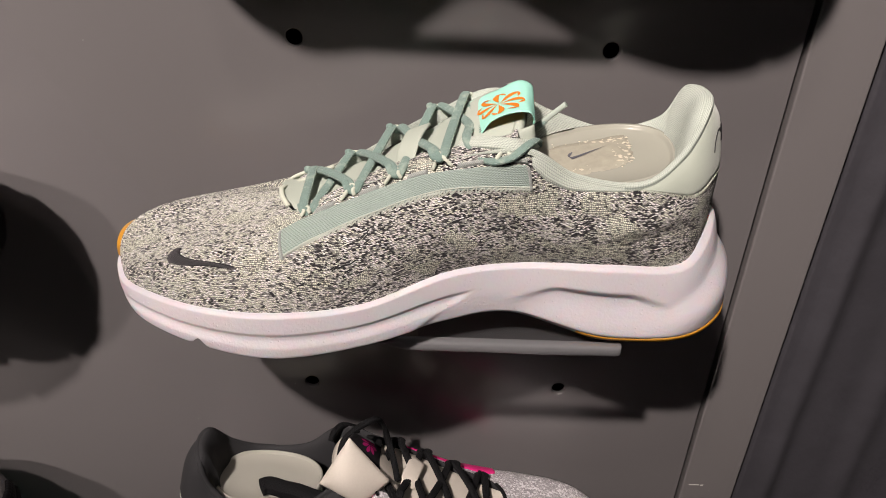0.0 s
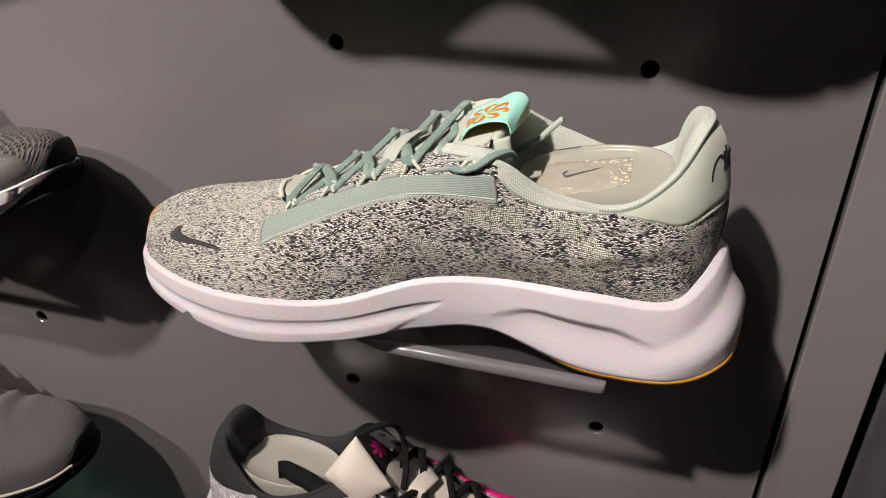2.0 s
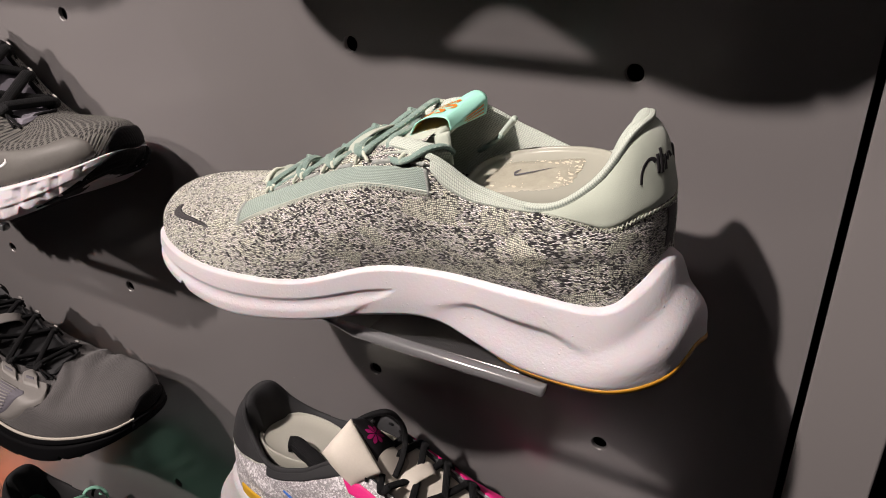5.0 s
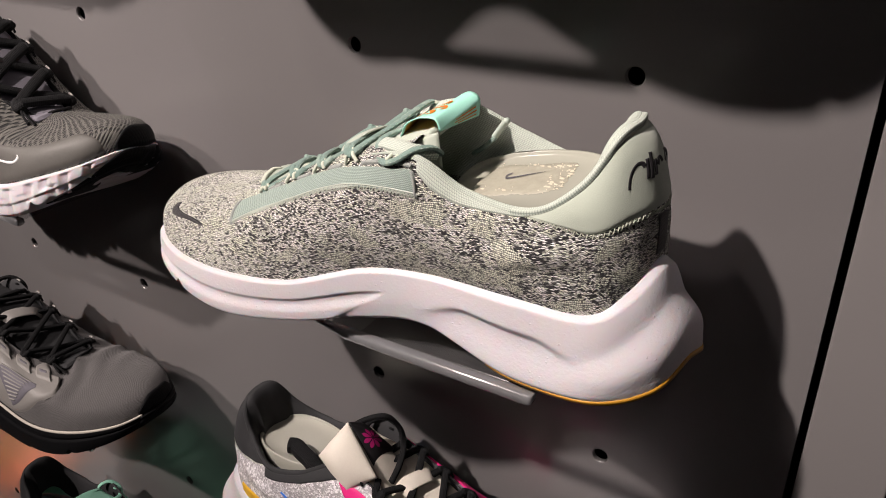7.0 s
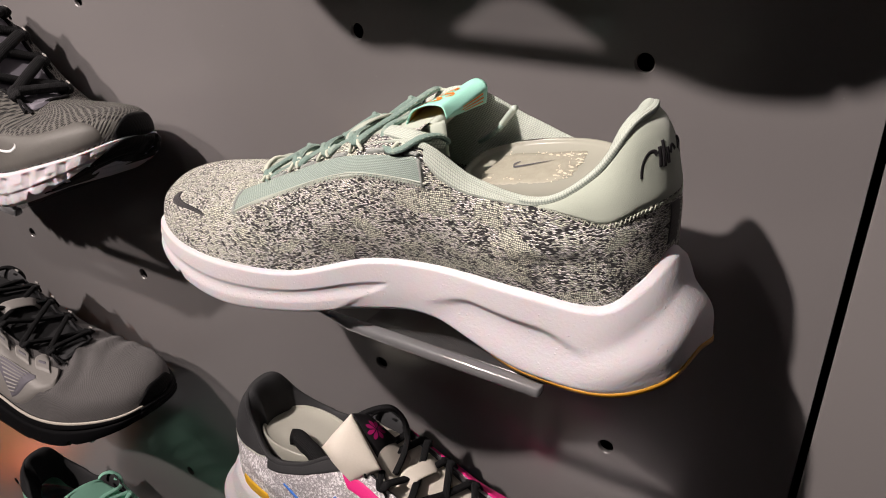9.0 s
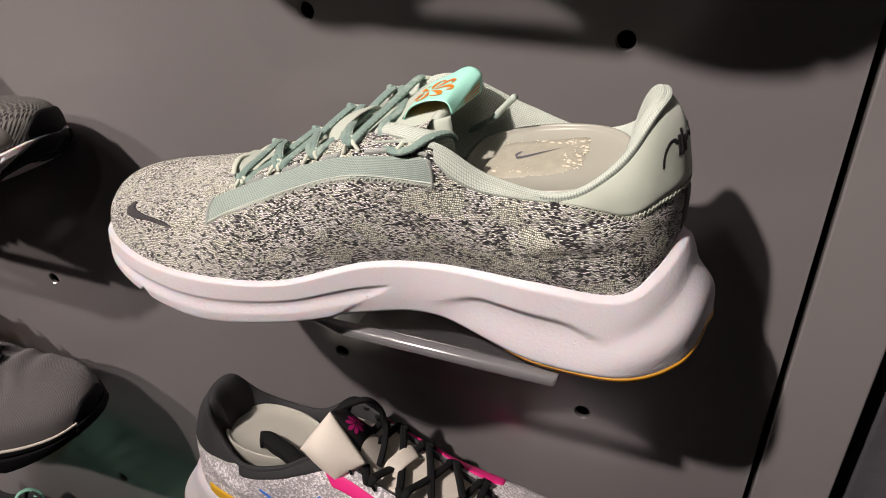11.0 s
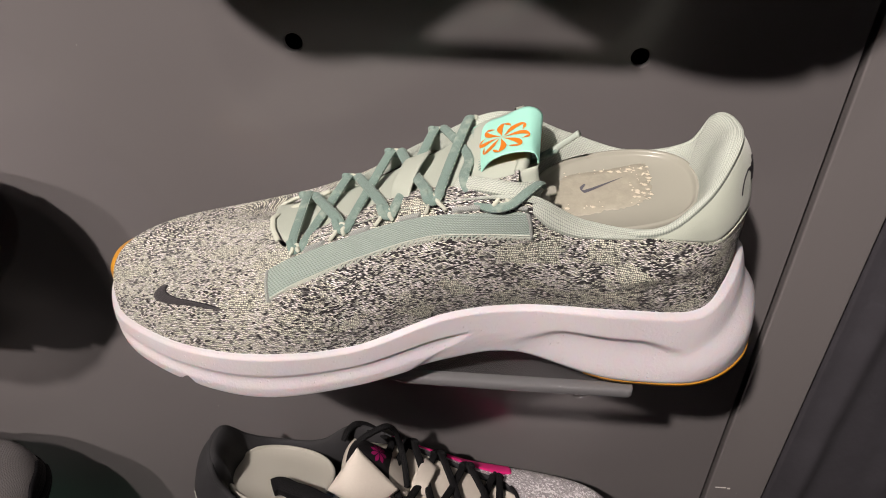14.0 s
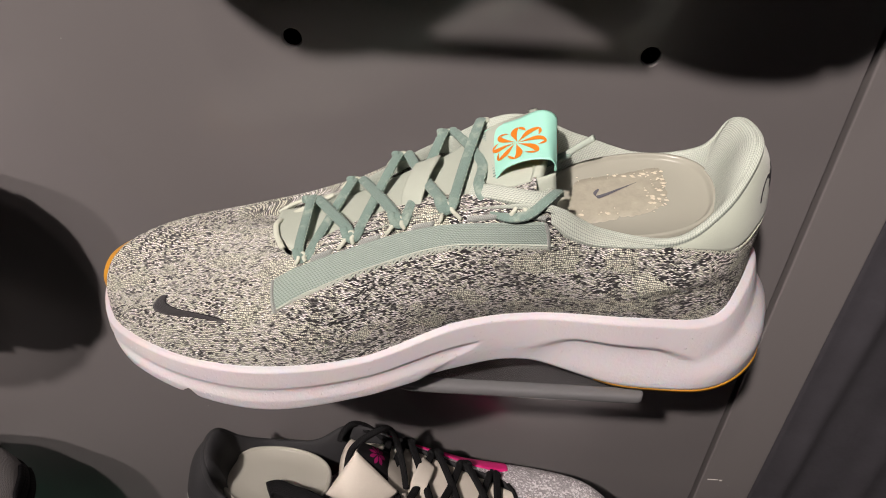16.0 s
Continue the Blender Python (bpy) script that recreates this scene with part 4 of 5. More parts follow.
def add_strip(base, mat, thread):
    """Webbing along the eyelets, overlocked at its lower edge and tacked at both ends."""
    surface_patch("eyelet_strip", *STRIP_LOW, *STRIP_TOP, mat, base, 110, 16, 0.6, 0.06)
    rows = []
    for k in range(96):
        t = (k + 0.5) / 96
        s, v = strip_line(STRIP_LOW, t)
        q = 0.018 * (-1) ** k
        pts = [on_upper(s - q, v - 0.016, 0.1), on_upper(s, v + 0.006, 0.5), on_upper(s + q, v + 0.028, 0.55)]
        rows.append(sweep(at_mm(pts), 0.7 * MM, 0.5 * MM, (0, -1, 0.4), 3, 0.0, 3))
        s2, v2 = strip_line(STRIP_LOW, min(1, t + 0.005))
        rows.append(sweep(at_mm([on_upper(s - 0.005, v + 0.026, 0.8), on_upper(s2 + 0.02, v2 + 0.026, 0.8)]), 0.6 * MM, 0.6 * MM, (0, -1, 0.4), 2, 0.0, 3))
    bands("edge_stitching", rows, thread, base)
    # satin bar tacks: one at each end, five along the eyelets
    for t in (0.012, 0.985):
        a, b = strip_line(STRIP_LOW, t), strip_line(STRIP_TOP, t)
        q = np.linspace(-0.08, 0.98, 5)
        ss, vv = a[0] * (1 - q) + b[0] * q, a[1] * (1 - q) + b[1] * q
        surface_patch("bar_tack", ss - 0.04, vv, ss + 0.04, vv, M_TACK, base, 40, 9, 1.3, 0.3)
    for s0, s1 in ((3.45, 3.8), (4.15, 4.42), (4.75, 5.0), (5.3, 5.6), (5.86, 6.1)):
        ss = np.linspace(s0, s1, 4)
        surface_patch("bar_tack", ss, (0.885,) * 4, ss, (0.95,) * 4, M_TACK, base, 40, 9, 1.3, 0.3)


def add_vents(base, mat):
    """Two clusters of black discs on the knit, painted for the dark inside small open stitches."""
    rng = random.Random(12)
    for s0, v0 in ((4.62, 0.34), (4.72, 0.53)):
        verts, faces = [], []
        for k in range(11):
            s, v = s0 + 0.30 * (rng.random() - 0.5), v0 + 0.11 * (rng.random() - 0.5)
            long, tilt = 1.0 + 0.5 * rng.random(), 0.5 + 0.4 * rng.random()
            o = len(verts)
            for q in range(8):
                g = 2 * math.pi * q / 8
                a, c = long * math.cos(g), 0.5 * math.sin(g)
                verts.append(on_upper(s + (a * math.cos(tilt) - c * math.sin(tilt)) / 36.0, v + (a * math.sin(tilt) + c * math.cos(tilt)) / 62.0, 0.12))
            faces.append(tuple(range(o, o + 8)))
        mesh_part("knit_vents", at_mm(np.array(verts)), faces, mat, base, None, "black discs painted for the shade in small open stitches")


def add_heel_tab(base, mat, thread, ink=None):
    high = (TAB_LOW[0], tuple(1.0 for _ in TAB_LOW[0]))
    surface_patch("heel_tab", *TAB_LOW, *high, mat, base, 120, 26, 0.9, 0.06, capped=True)
    ss = np.linspace(7.7, 14.1, 60)
    v, f, u = sweep(at_mm(crom(RIM, ss) + outward(ss) * (-0.4 + 1.2 * smooth(8.5, 10, ss) * (1 - smooth(12, 13.4, ss)))[:, None] + np.array([0, 0, 1.0])), 3.4 * MM, 3.2 * MM, (0, 0, 1), 4, 0.0, 6)
    mesh_part("collar_piping", v, f, M_SAGE_MESH if ink else mat, base, u, "rolled mesh edge of the collar")
    rows = []
    for k in range(120):
        s, v = strip_line(TAB_LOW, (k + 0.5) / 120)
        rows.append(sweep(at_mm([on_upper(s - 0.02 * (-1) ** k, v - 0.018, 0.1), on_upper(s, v - 0.006, 0.3), on_upper(s + 0.02 * (-1) ** k, v + 0.006, 0.5)]), 0.55 * MM, 0.4 * MM, (0, -1, 0.3), 3, 0.0, 3))
    bands("tab_stitching", rows, thread, base)
    if ink:
        strokes = [((10.06, 10.09, 10.17, 10.30, 10.43, 10.50), (0.53, 0.575, 0.615, 0.635, 0.625, 0.60)), ((10.56, 10.58, 10.60), (0.515, 0.56, 0.64)),
                   ((10.68, 10.70, 10.72), (0.50, 0.58, 0.67)), ((10.80, 10.81, 10.82), (0.505, 0.56, 0.61)), ((10.9, 11.0, 11.1), (0.56, 0.60, 0.56)), ((11.3, 11.45, 11.6, 11.45), (0.55, 0.61, 0.57, 0.52))]
        for ss, vv in strokes:
            v, f, u = sweep(at_mm(on_upper(ss, np.array(vv) + 0.08, 0.85)), 2.2 * MM, 0.45 * MM, outward(np.array(10.5)), 5, 0.0, 4)
            mesh_part("heel_embroidery", v, f, ink, base, u)


def add_tick(base, mat, low, up, h=0.5):
    """A plain tapering tick embroidered on the toe."""
    surface_patch("embroidered_mark", *low, *up, mat, base, 50, 8, h, 0.25)
    if mat is M_INK:
        lo = (low[0], tuple(v - 0.012 for v in low[1]))
        hi = (up[0], tuple(v + 0.014 for v in up[1]))
        surface_patch("mark_border", *lo, *hi, M_INK_FLAT, base, 50, 10, h - 0.22, 0.3, "black satin border of the mark")


def add_collar_band(base, mat):
    surface_patch("collar_band", (6.16, 6.3, 6.5, 6.9, 7.28, 7.62, 8.25), (0.88, 0.84, 0.81, 0.84, 0.90, 0.95, 0.985), (6.10, 6.3, 6.5, 6.9, 7.28, 7.62, 8.25), (1.0,) * 7, mat, base, 80, 12, 1.0, 0.2, capped=True)


def add_bumper(base, mat, s0=-2.2, s1=0.62, top=0.24):
    t = np.linspace(s0, s1, 7)
    surface_patch("toe_bumper", t, (0.0,) * 7, t, (top * 0.5, top, top, top, top, top, top * 0.55), mat, base, 60, 10, 1.7, 0.2)


M_TIP = material("clear_tip", (0.45, 0.52, 0.46), 0.2)
M_MARK = material("grey_print", (0.10, 0.10, 0.12), 0.5)


# ---- the sage running shoe ----
def sage_shoe():
    b = make_shoe("running_shoe", dict(upper=M_KNIT, lining=M_SAGE_MESH, midsole=M_WHITE_FOAM), "grey heather knit running shoe with sage trim and white sole")
    add_tongue(b, M_TONGUE)
    add_laces(b, M_LACE, M_CORD, keeper=M_TONGUE)
    add_eyestay(b, M_KNIT)
    add_label(b, M_MINT, M_ORANGE)
    add_insert(b, M_INSERT)
    add_strip(b, M_SAGE_WEB, M_STITCH)
    add_vents(b, M_BLACK)
    add_collar_band(b, M_SAGE_MESH)
    add_heel_tab(b, M_SUEDE, M_CORD, M_INK_FLAT)
    ss = (10.82, 10.95, 11.1, 11.25)
    surface_patch("heel_strip", ss, (0.03,) * 4, ss, (0.34,) * 4, M_INK, b, 16, 30, 0.5, 0.1, "dark embroidered strip up the back of the heel")
    add_bumper(b, M_GUM)
    add_tread(b, M_GUM, 7.72, 14.3)
    add_tick(b, M_INK, ((1.85, 1.88, 2.08, 2.25, 2.43, 2.75, 3.25), (0.50, 0.44, 0.34, 0.31, 0.33, 0.38, 0.38)), ((1.87, 2.0, 2.15, 2.38, 2.6, 2.88, 3.26), (0.50, 0.46, 0.43, 0.42, 0.43, 0.425, 0.385)))
    return b


sage = sage_shoe()
sage.location = (0.0, -0.076, 1.2341)
ledge(0.0375, 1.2330)


# ---- neighbours ----
M_CHARCOAL = cloth("charcoal_fleece", (0.024, 0.024, 0.027), 0.85, 1300, 0.0003, 0.3)
M_BLACK_LACE = weave("black_lace", (0.011, 0.011, 0.012), (0.004, 0.004, 0.005), 0.0014, 0.8, 0.0004)
M_BLACK_LACE.node_tree.nodes["Principled BSDF"].inputs["Specular IOR Level"].default_value = 0.15
M_BONE = cloth("bone_leather", (0.66, 0.61, 0.54), 0.7, 700, 0.00025, 0.12)
M_BLUE = cloth("bright_blue_print", (0.03, 0.16, 0.62), 0.6, 900, 0.0002, 0.15)
M_PINK = cloth("hot_pink", (0.78, 0.02, 0.22), 0.6, 900, 0.0002, 0.15)
M_DEEP_PINK = cloth("deep_pink_print", (0.45, 0.01, 0.16), 0.6, 900, 0.0002, 0.15)
M_BLACK_RIB = material("black_ribbon", (0.010, 0.009, 0.011), 0.6)
M_CREAM_INSERT = material("cream_insert", (0.52, 0.51, 0.45), 0.25, Transmission_Weight=0.3, IOR=1.3)


def flaked(name, low, high):
    """Pale cloth under a film of small bright flakes."""
    m = material(name, low, 0.45)
    n = Net(m)
    p = n.place()
    vor = n.node("ShaderNodeTexVoronoi")
    n.link(p, vor.inputs["Vector"])
    vor.inputs["Scale"].default_value = 1000
    tone = n.node("ShaderNodeSeparateColor")
    n.link(vor.outputs["Color"], tone.inputs[0])
    k = n.math("ADD", tone.outputs[0], n.math("MULTIPLY_ADD", n.noise(p, 60, 3, 0.7), 1.2, -0.6))
    n.link(n.ramp(k, [(0.25, low), (0.7, tuple((a + b) / 2 for a, b in zip(low, high))), (0.85, high)]), n.b.inputs["Base Color"])
    n.bump(tone.outputs[1], 0.4, 0.0003)
    return m


M_PALE_KNIT = flaked("silver_flaked_cloth", (0.34, 0.32, 0.34), (0.85, 0.82, 0.85))
M_YELLOW = cloth("yellow_accent", (0.75, 0.42, 0.02), 0.6, 900, 0.0002, 0.1)
M_BLUE = cloth("blue_accent", (0.05, 0.20, 0.70), 0.6, 900, 0.0002, 0.1)
def sole_patch(name, s0, s1, v0, v1, mat, parent, lift=0.8, style="plain", label=""):
    """A rubber layer over the side of the midsole."""
    t = np.linspace(0, 1, 70)
    w = np.linspace(0, 1, 14)
    s = s0 + (s1 - s0) * t
    lo = crom(np.asarray(v0, float)[:, None], t * (len(v0) - 1), False)[:, 0]
    hi = crom(np.asarray(v1, float)[:, None], t * (len(v1) - 1), False)[:, 0]
    V = np.clip(lo[:, None] * (1 - w) + hi[:, None] * w, 0, 1)
    S2 = np.repeat(s[:, None], len(w), 1)
    e = (smooth(0, 0.12, w) * smooth(0, 0.12, 1 - w))[None, :] * (smooth(0, 0.04, t) * smooth(0, 0.04, 1 - t))[:, None]
    P = side_wall(S2, V, style) + outward(S2) * (-0.6 + (lift + 0.6) * e)[..., None]
    return grid_part(name, at_mm(P), mat, parent, False, False, None, label)


FLAP_LABEL = ((26, 0, 132), (27, 14, 142), (7, 15.5, 113), (9, -9, 110))


def pink_shoe():
    b = make_shoe("running_shoe", dict(upper=M_PALE_KNIT, lining=M_CHARCOAL, midsole=M_WHITE_FOAM), "white speckled running shoe with charcoal collar and pink trim", dense=0.6)
    add_tongue(b, M_BONE, "bone-coloured smooth tongue")
    add_laces(b, M_BLACK_LACE, M_BLACK_LACE, 5.0, 3.2, M_BONE)
    add_insert(b, M_CREAM_INSERT, False, 82.0, 1.0, 35.0, 25.0, (90.5, 0.05, 0.09))
    sheet("tongue_flap", [(27, 15, 142.5), (45, 27, 115), (18, 32, 102), (1, 21, 112)], M_BONE, b, 3.4, (5, 6, 4), label="bone-coloured folded tongue top")
    lab = sheet("tongue_label", list(FLAP_LABEL), M_BLACK_RIB, b, 1.6, (-2, 0, 2), label="black ribbon label on the tongue")
    sheet("tongue_edge", [(26, -1, 127), (27, 13, 137), (-5, 19, 97), (-3, -11, 95)], M_BONE, b, 2.4, (-2, 0, 0.5), label="bone-coloured border under the label")
    for k in range(8):
        g = 2 * math.pi * k / 8
        t = np.linspace(0, 1, 12)
        T, Wd = np.meshgrid(t, np.linspace(-1, 1, 3), indexing="ij")
        r, half = 0.8 + 7.6 * T, 1.6 * np.sin(np.pi * T ** 1.6) ** 0.8 + 0.05
        u, v = r * np.cos(g) - Wd * half * np.sin(g), r * np.sin(g) + Wd * half * np.cos(g)
        a, c = 0.5 + u / 20.0, 0.47 + v / 34.0
        q = [np.array(p, float) for p in FLAP_LABEL]
        P = q[0] * ((1 - a) * (1 - c))[..., None] + q[1] * (a * (1 - c))[..., None] + q[2] * (a * c)[..., None] + q[3] * ((1 - a) * c)[..., None]
        P = P + np.array((-2.0, 0, 2)) * (np.sin(np.pi * a) * np.sin(np.pi * c))[..., None] + np.array((-0.8, 0, 0.7))
        grid_part("petal", at_mm(P), M_DEEP_PINK, lab)
    surface_patch("eyelet_strip", *STRIP_LOW, *STRIP_TOP, M_PINK, b, 80, 12, 0.9, 0.08)
    add_collar_band(b, M_CHARCOAL)
    add_heel_tab(b, M_CHARCOAL, M_CORD)
    ss = (13.9, 14.6, 15.2, 15.6, 16.0)
    surface_patch("collar_panel", ss, (0.80, 0.84, 0.84, 0.82, 0.84), ss, (1.0,) * 5, M_CHARCOAL, b, 60, 10, 0.9, 0.1)
    surface_patch("side_patch", (12.75, 13.2, 13.65), (0.02, 0.02, 0.02), (12.8, 13.2, 13.6), (0.20, 0.24, 0.24), M_YELLOW, b, 24, 10, 0.9, 0.12, "orange ribbed patch")
    surface_patch("print_stroke", (14.35, 14.45, 14.60), (0.68, 0.54, 0.38), (14.41, 14.55, 14.75), (0.69, 0.56, 0.39), M_BLUE, b, 20, 5, 0.8, 0.2, "blue printed stroke")
    surface_patch("print_stroke", (15.05, 15.3, 15.6), (0.50, 0.56, 0.64), (15.05, 15.35, 15.62), (0.45, 0.50, 0.62), M_BLUE, b, 20, 5, 0.8, 0.2, "blue printed stroke")
    ss = (15.9, 16.4, 17.0, 17.6, 18.2, 18.8)
    surface_patch("eyelet_strip", ss, (0.70, 0.66, 0.66, 0.66, 0.66, 0.66), ss, (0.84,) * 6, M_PINK, b, 80, 10, 0.9, 0.1)
    ss = (14.5, 14.8, 15.1, 15.4)
    surface_patch("side_accent", ss, (0.40, 0.42, 0.46, 0.5), ss, (0.44, 0.50, 0.56, 0.52), M_BLUE, b, 30, 6, 0.6, 0.2)
    # loose lace: a loop standing over the tongue and a knotted end on the insert
    loop = [(34, 16, 116), (31, 4, 130), (14, -6, 138), (8, -14, 126), (4, -13, 112), (0, -2, 106), (-3, 12, 103)]
    v, f, u = sweep(at_mm(loop), 4.2 * MM, 3.4 * MM, (0, 0, 1))
    mesh_part("lace", v, f, M_BLACK_LACE, b, u)
    v, f, u = sweep(at_mm([(40, 29, 101), (50, 26, 101), (60, 21, 100), (69, 18, 99), (79, 14, 98), (84, 16, 98)]), 11 * MM, 9 * MM, (0, 0, 1))
    mesh_part("lace_end", v, f, M_BLACK_LACE, b, u)
    return b


pink = pink_shoe()
pink.matrix_world = pose(-0.020, -0.060, 1.0023, 0, 0, 180)
ledge(-0.03, 0.9992)



def pitted(name, light, dark, pitch):
    """Open knit with a dark hole in each loop."""
    m = material(name, light, 0.8)
    n = Net(m)
    uv, u, v = n.uv()
    vor = n.node("ShaderNodeTexVoronoi")
    vor.voronoi_dimensions = "2D"
    row = n.math("FLOOR", n.math("DIVIDE", v, pitch * 0.8))
    n.link(n.vec(n.math("ADD", n.math("DIVIDE", u, pitch), n.math("MULTIPLY", row, 0.5)), n.math("DIVIDE", v, pitch * 0.8)), vor.inputs["Vector"])
    vor.inputs["Scale"].default_value = 1.0
    vor.inputs["Randomness"].default_value = 0.25
    h = n.ramp(n.math("ADD", vor.outputs["Distance"], n.math("MULTIPLY_ADD", n.noise(uv, 1500, 2), 0.3, -0.15)), [(0.24, (0, 0, 0)), (0.46, (1, 1, 1))])
    n.link(n.mix(h, dark, n.mix(n.noise(uv, 900, 2), light, tuple(c * 0.6 for c in light))), n.b.inputs["Base Color"])
    n.bump(h, 0.8, 0.0010)
    return m


M_GREY_MESH = pitted("dark_grey_mesh", (0.15, 0.142, 0.130), (0.010, 0.010, 0.011), 0.0030)
M_GREY_SKIN = cloth("dark_grey_skin", (0.092, 0.086, 0.080), 0.6, 260, 0.0004, 0.25)
M_BLACK_RUBBER = weave("black_rubber", (0.007, 0.007, 0.008), (0.004, 0.004, 0.005), 0.0030, 0.6, 0.0003)
M_BLACK_RUBBER.node_tree.nodes["Principled BSDF"].inputs["Specular IOR Level"].default_value = 0.06
M_RIPSTOP = weave("charcoal_heather", (0.120, 0.112, 0.114), (0.050, 0.047, 0.048), 0.0013, 0.85, 0.0003)
M_CAGE = cloth("grey_cage", (0.27, 0.255, 0.245), 0.55, 600, 0.0003, 0.2)
M_BLACK_FOAM = cloth("black_foam", (0.006, 0.006, 0.007), 0.7, 500, 0.0003, 0.3)
M_BLACK_FOAM.node_tree.nodes["Principled BSDF"].inputs["Specular IOR Level"].default_value = 0.06
M_LILAC = cloth("lilac_grey_lining", (0.16, 0.15, 0.18), 0.8, 800, 0.0003, 0.2)
M_MINT_DEEP = cloth("mint_upper", (0.36, 0.74, 0.58), 0.6, 800, 0.0003, 0.1)
M_FLAME = cloth("orange_red_upper", (0.80, 0.17, 0.04), 0.6, 500, 0.0003, 0.3)
M_WHITE_TICK = cloth("white_print", (0.75, 0.73, 0.74), 0.5, 900, 0.0001, 0.05)


for dull in (M_BLACK_RUBBER, M_BLACK_LACE):
    dull.node_tree.nodes["Principled BSDF"].inputs["Sheen Weight"].default_value = 0.0


def add_eyelets(b):
    """Small worn metal eyelets that show between the laces."""
    for p in NEAR:
        v, f, u = sweep(at_mm([(p[0] - 1.8, p[1] - 2.0, p[2] + 2.6), (p[0], p[1] - 2.4, p[2] + 3.2), (p[0] + 1.8, p[1] - 2.0, p[2] + 3.6)]), 1.5 * MM, 1.2 * MM, (0, 0, 1), 4, 0.0, 5)
        mesh_part("eyelet", v, f, M_CAGE, b, u, "pale worn eyelet")


def black_bumper(b, s0, s1, top, v0, v1, inset=0.0, style="plain"):
    t = np.linspace(s0 + inset, s1, 9)
    shape = tuple(top * k for k in (0.15, 0.55, 0.9, 1.0, 1.0, 1.0, 0.9, 0.55, 0.15))
    surface_patch("toe_bumper", t, (0.0,) * 9, t, shape, M_BLACK_RUBBER, b, 80, 14, 1.8, 0.12)
    sole_patch("toe_rubber", s0, s1, v0, v1, M_BLACK_RUBBER, b, 1.4, style)


def toe_spring(b, rise):
    """Bends the front of a shoe upwards."""
    for child in b.children_recursive:
        for v in child.data.vertices:
            k = max(0.0, (-40 - v.co.x / MM) / 120) ** 1.6
            v.co.z += rise * MM * k
            v.co.x += 0.25 * rise * MM * k


def grey_trainer():
    b = make_shoe("training_shoe", dict(upper=M_GREY_MESH, lining=M_BLACK_LACE, midsole=M_WHITE_FOAM), "dark grey mesh trainer with white lugged midsole and black toe", "lugs", 0.6)
    add_tongue(b, M_LILAC)
    add_laces(b, M_BLACK_LACE, M_BLACK_LACE, 7.0, 5.0)
    ss = np.linspace(14.2, 19.6, 8)
    surface_patch("side_overlay", ss, (0.0,) * 8, ss, (0.5, 0.52, 0.5, 0.48, 0.5, 0.5, 0.52, 0.5), M_GREY_SKIN, b, 120, 18, 0.8, 0.1)
    black_bumper(b, 18.3, 22.0, 0.30, (0.98, 0.9, 0.62, 0.15, 0.0, 0.0, 0.0, 0.4), (1.0,) * 8, 1.5, "lugs")
    add_tread(b, M_BLACK_RUBBER, 18.2, 22.3, "lugs", 44)
    add_eyelets(b)
    add_tick(b, M_WHITE_TICK, ((18.02, 17.9, 17.65, 17.3, 16.8), (0.33, 0.24, 0.20, 0.26, 0.36)), ((18.02, 17.92, 17.7, 17.3, 16.8), (0.335, 0.29, 0.25, 0.30, 0.365)), 1.4)
    # high throat: everything above the eyelets climbs towards the ankle
    for child in b.children_recursive:
        for v in child.data.vertices:
            x, z = v.co.x / MM, v.co.z / MM
            v.co.z += MM * min(26.0, max(0.0, 0.36 * (x + 78))) * float(smooth(50, 74, z))
    toe_spring(b, 30)
    return b


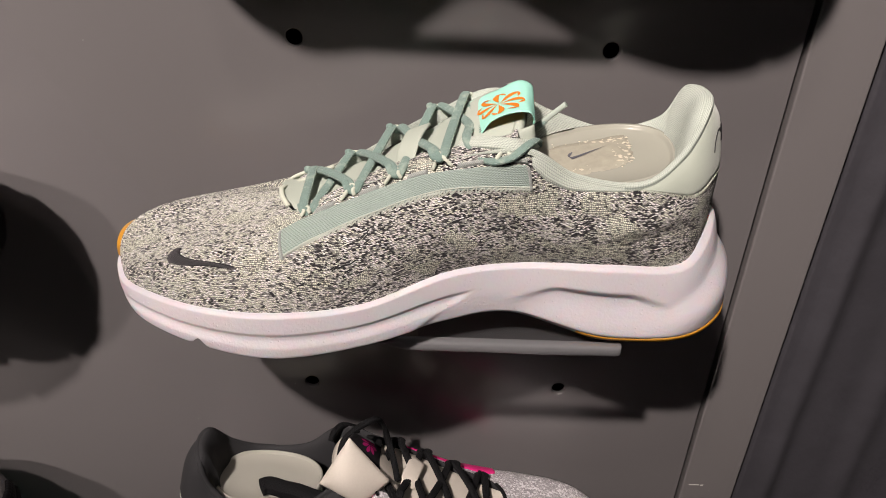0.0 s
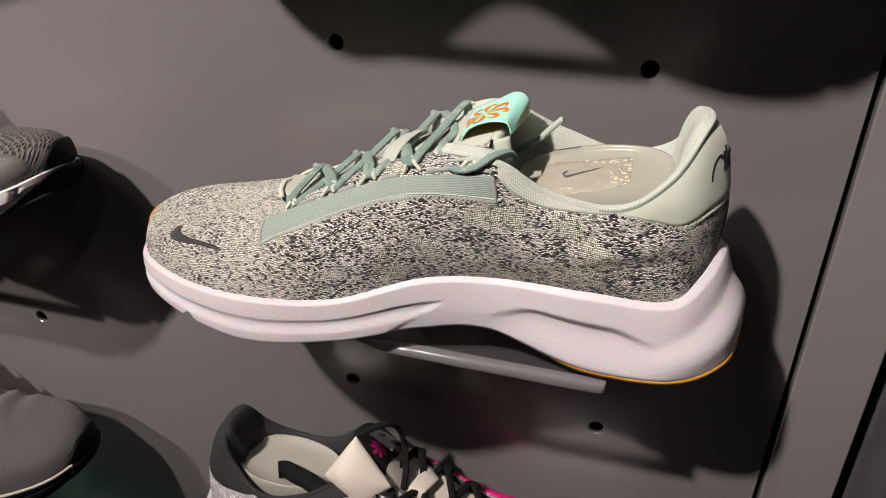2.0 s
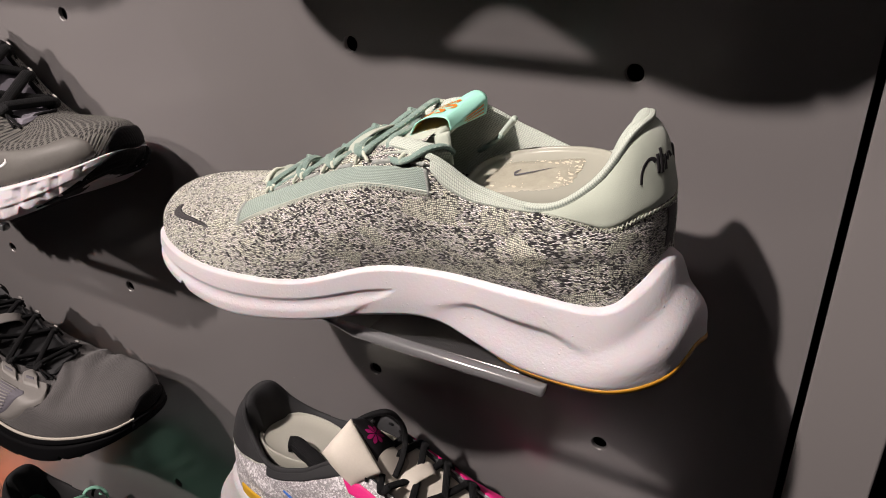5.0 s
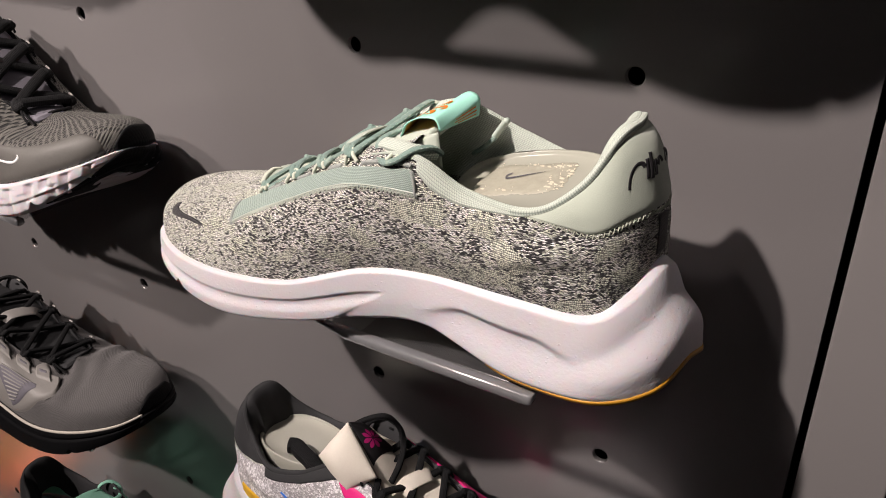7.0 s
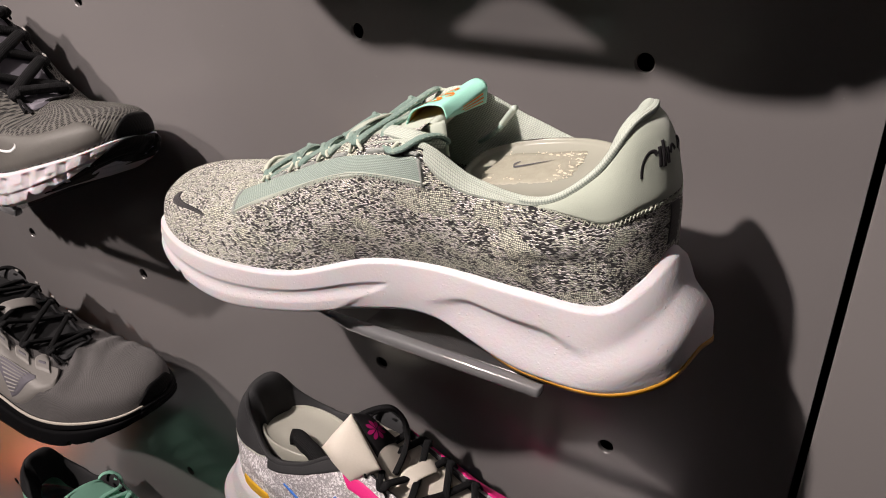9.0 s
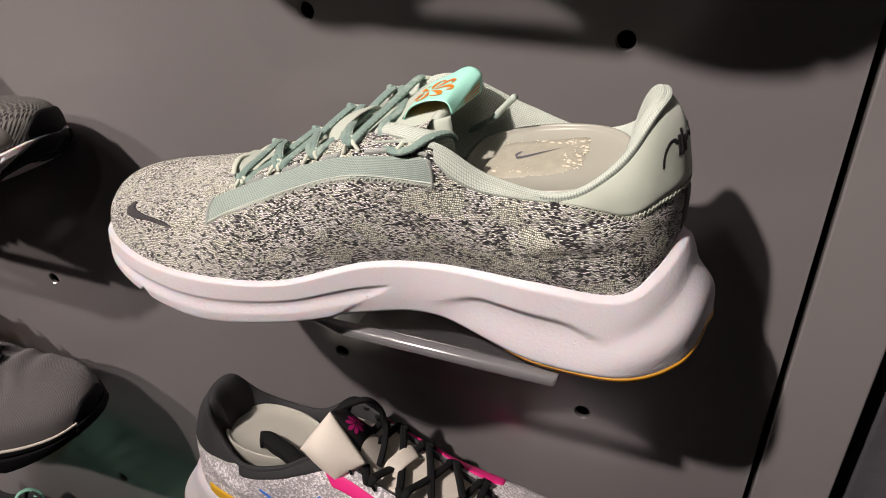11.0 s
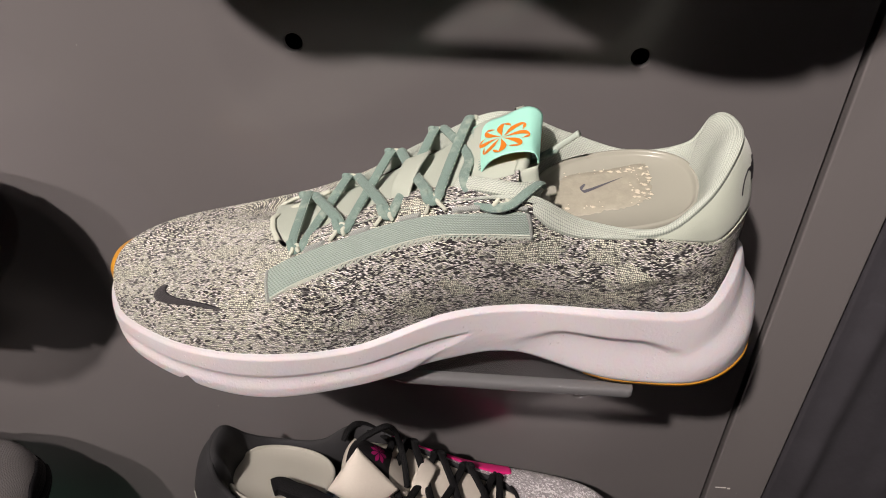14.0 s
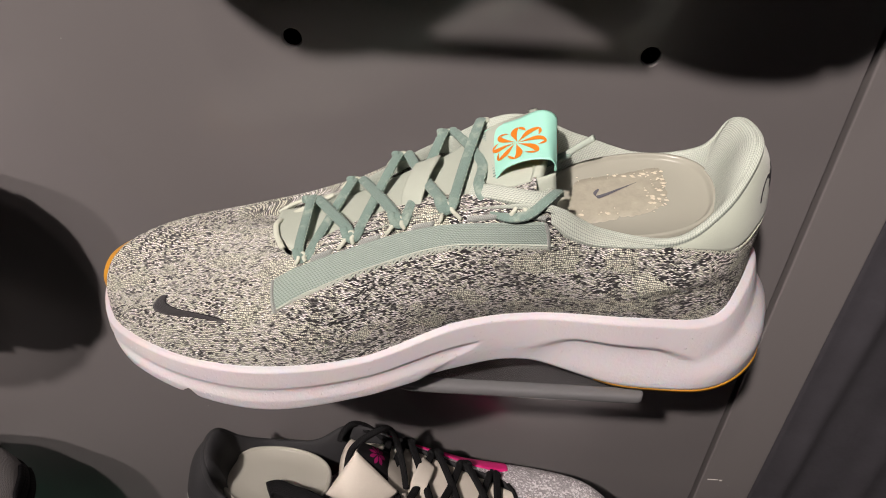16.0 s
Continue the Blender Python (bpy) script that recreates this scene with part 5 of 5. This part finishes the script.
def charcoal_trainer():
    b = make_shoe("training_shoe", dict(upper=M_RIPSTOP, lining=M_CHARCOAL, midsole=M_BLACK_FOAM), "charcoal trainer with grey lace cage and black sole", "plain", 0.6)
    add_tongue(b, M_CHARCOAL)
    add_laces(b, M_BLACK_LACE, M_BLACK_LACE, 4.2, 3.4, M_CAGE)
    add_eyelets(b)
    ss = np.linspace(15.9, 19.7, 16)
    v, f, u = sweep(at_mm(crom(FOX, ss) + outward(ss) * 1.6 + np.array([0, 0, -0.4])), 1.8 * MM, 2.4 * MM, (0, 0, 1), 6, 0.0, 5)
    mesh_part("foxing_piping", v, f, M_BONE, b, u, "pale stitched piping above the sole")
    black_bumper(b, 19.6, 21.6, 0.24, (0.0, 0.0, 0.0, 0.0), (1.0, 1.0, 1.0, 1.0))
    cage = surface_patch("midfoot_cage", (15.2, 15.9, 16.5, 17.57, 18.55, 18.85), (0.02, 0.02, 0.04, 0.34, 0.65, 0.84), (15.2, 16.0, 17.0, 17.8, 18.4, 18.9), (0.93, 0.93, 0.93, 0.93, 0.92, 0.88), M_CAGE, b, 90, 24, 1.6, 0.08)
    for s in (16.95, 17.45, 17.95, 18.45):
        ss = (s - 0.19, s - 0.06, s + 0.07, s + 0.19)
        tab = surface_patch("lace_tab", ss, (0.78,) * 4, ss, (0.95, 0.99, 0.99, 0.95), M_CAGE, b, 26, 10, 3.0, 0.22)
        ss = (s - 0.10, s, s + 0.10)
        surface_patch("tab_slot", ss, (0.87,) * 3, ss, (0.92,) * 3, M_LILAC, tab, 16, 5, 3.3, 0.2)
    surface_patch("cage_mesh", (16.55, 17.2, 18.1), (0.12, 0.32, 0.64), (16.9, 17.3, 18.2), (0.58, 0.66, 0.70), M_LILAC, cage, 40, 14, 1.9, 0.08)
    for k in range(9):
        f = k / 9
        sa, va, sb, vb = 17.15 - 0.55 * f, 0.62 - 0.44 * f, 18.05 - 1.35 * f, 0.67 - 0.47 * f
        surface_patch("cage_rib", (sa, (sa + sb) / 2, sb), (va, (va + vb) / 2, vb), (sa, (sa + sb) / 2, sb), (va + 0.03, (va + vb) / 2 + 0.03, vb + 0.03), M_CAGE, cage, 20, 4, 2.7, 0.2)
    skin = [c for c in b.children if c.name.startswith("knit_upper")][0]
    for v in skin.data.vertices:
        x, y, z = (c / MM for c in v.co)
        v.co.z += 1.9 * MM * math.sin(x * 0.30 + y * 0.17 + 0.9 * math.sin(y * 0.12)) * math.exp(-((x + 84) / 22) ** 2) * max(0.0, min(1.0, (z - 42) / 15))
    toe_spring(b, 18)
    return b


def mint_shoe():
    b = make_shoe("running_shoe", dict(upper=M_MINT_DEEP, lining=M_CHARCOAL, midsole=M_WHITE_FOAM), "mint green running shoe with black collar on a ledge", "scoop", 0.6)
    add_tongue(b, M_MINT_DEEP)
    add_laces(b, M_MINT_DEEP, M_MINT_DEEP, 5.0, 2.6)
    add_collar_band(b, M_CHARCOAL)
    add_heel_tab(b, M_CHARCOAL, M_CHARCOAL)
    return b


# stays out of view; added for the orange blur it reflects in the panel
def orange_shoe():
    b = make_shoe("running_shoe", dict(upper=M_FLAME, lining=M_CHARCOAL, midsole=M_YELLOW), "unseen orange and yellow shoe, added for its reflection in the panel", "scoop", 0.5)
    add_tongue(b, M_FLAME)
    add_laces(b, M_YELLOW, M_YELLOW)
    return b


grey = grey_trainer()
grey.matrix_world = pose(-0.388, -0.0654, 1.2182, 3, 0, 181) @ Matrix.Scale(1.06, 4)
charcoal = charcoal_trainer()
charcoal.matrix_world = pose(-0.426, -0.084, 1.0029, 2.5, 0, 185.6) @ Matrix.Scale(1.08, 4)
mint = mint_shoe()
mint.matrix_world = pose(-0.410, -0.058, 0.7490, 0, 0, 180)
orange = orange_shoe()
orange.matrix_world = pose(-1.40, -0.25, 0.2021, 0, 0, 180)
# unseen bench, added only to hold the orange shoe at its height
bm = bmesh.new()
box(bm, -1.72, -0.44, 0.0, -1.08, -0.06, 0.20, 0.006)
tagged(part("display_bench", bm, M_LEDGE, None, "", False), "added low dark bench, unseen, holding up the orange shoe", "bench")


def arched_shoe():
    """A white-soled shoe with a high arch, on the row above."""
    b = make_shoe("running_shoe", dict(upper=M_PALE_KNIT, lining=M_CHARCOAL, midsole=M_WHITE_FOAM), "white-soled running shoe with a high arch on a ledge", dense=0.5)
    add_tongue(b, M_BONE)
    add_laces(b, M_BLACK_LACE, M_BLACK_LACE, 5.0, 3.2)
    for child in b.children:
        for v in child.data.vertices:
            x, z = v.co.x / MM, v.co.z / MM
            v.co.z += MM * 15 * math.exp(-((x - 34) / 34) ** 2) * (1 - float(smooth(8, 50, z)))
    return b


arched = arched_shoe()
arched.matrix_world = pose(-0.005, -0.078, 1.4705, 0, 0, 180)
copy_thing(grey, pose(-0.40, -0.062, 1.4640, 0, 0, 180))
for lx, lz in ((-0.39, 1.2165), (-0.385, 1.0010), (-0.375, 0.7460), (-0.40, 1.4610)):
    ledge(lx, lz, 0.014)
ledge(-0.028, 1.4675).scale.x = 1.12
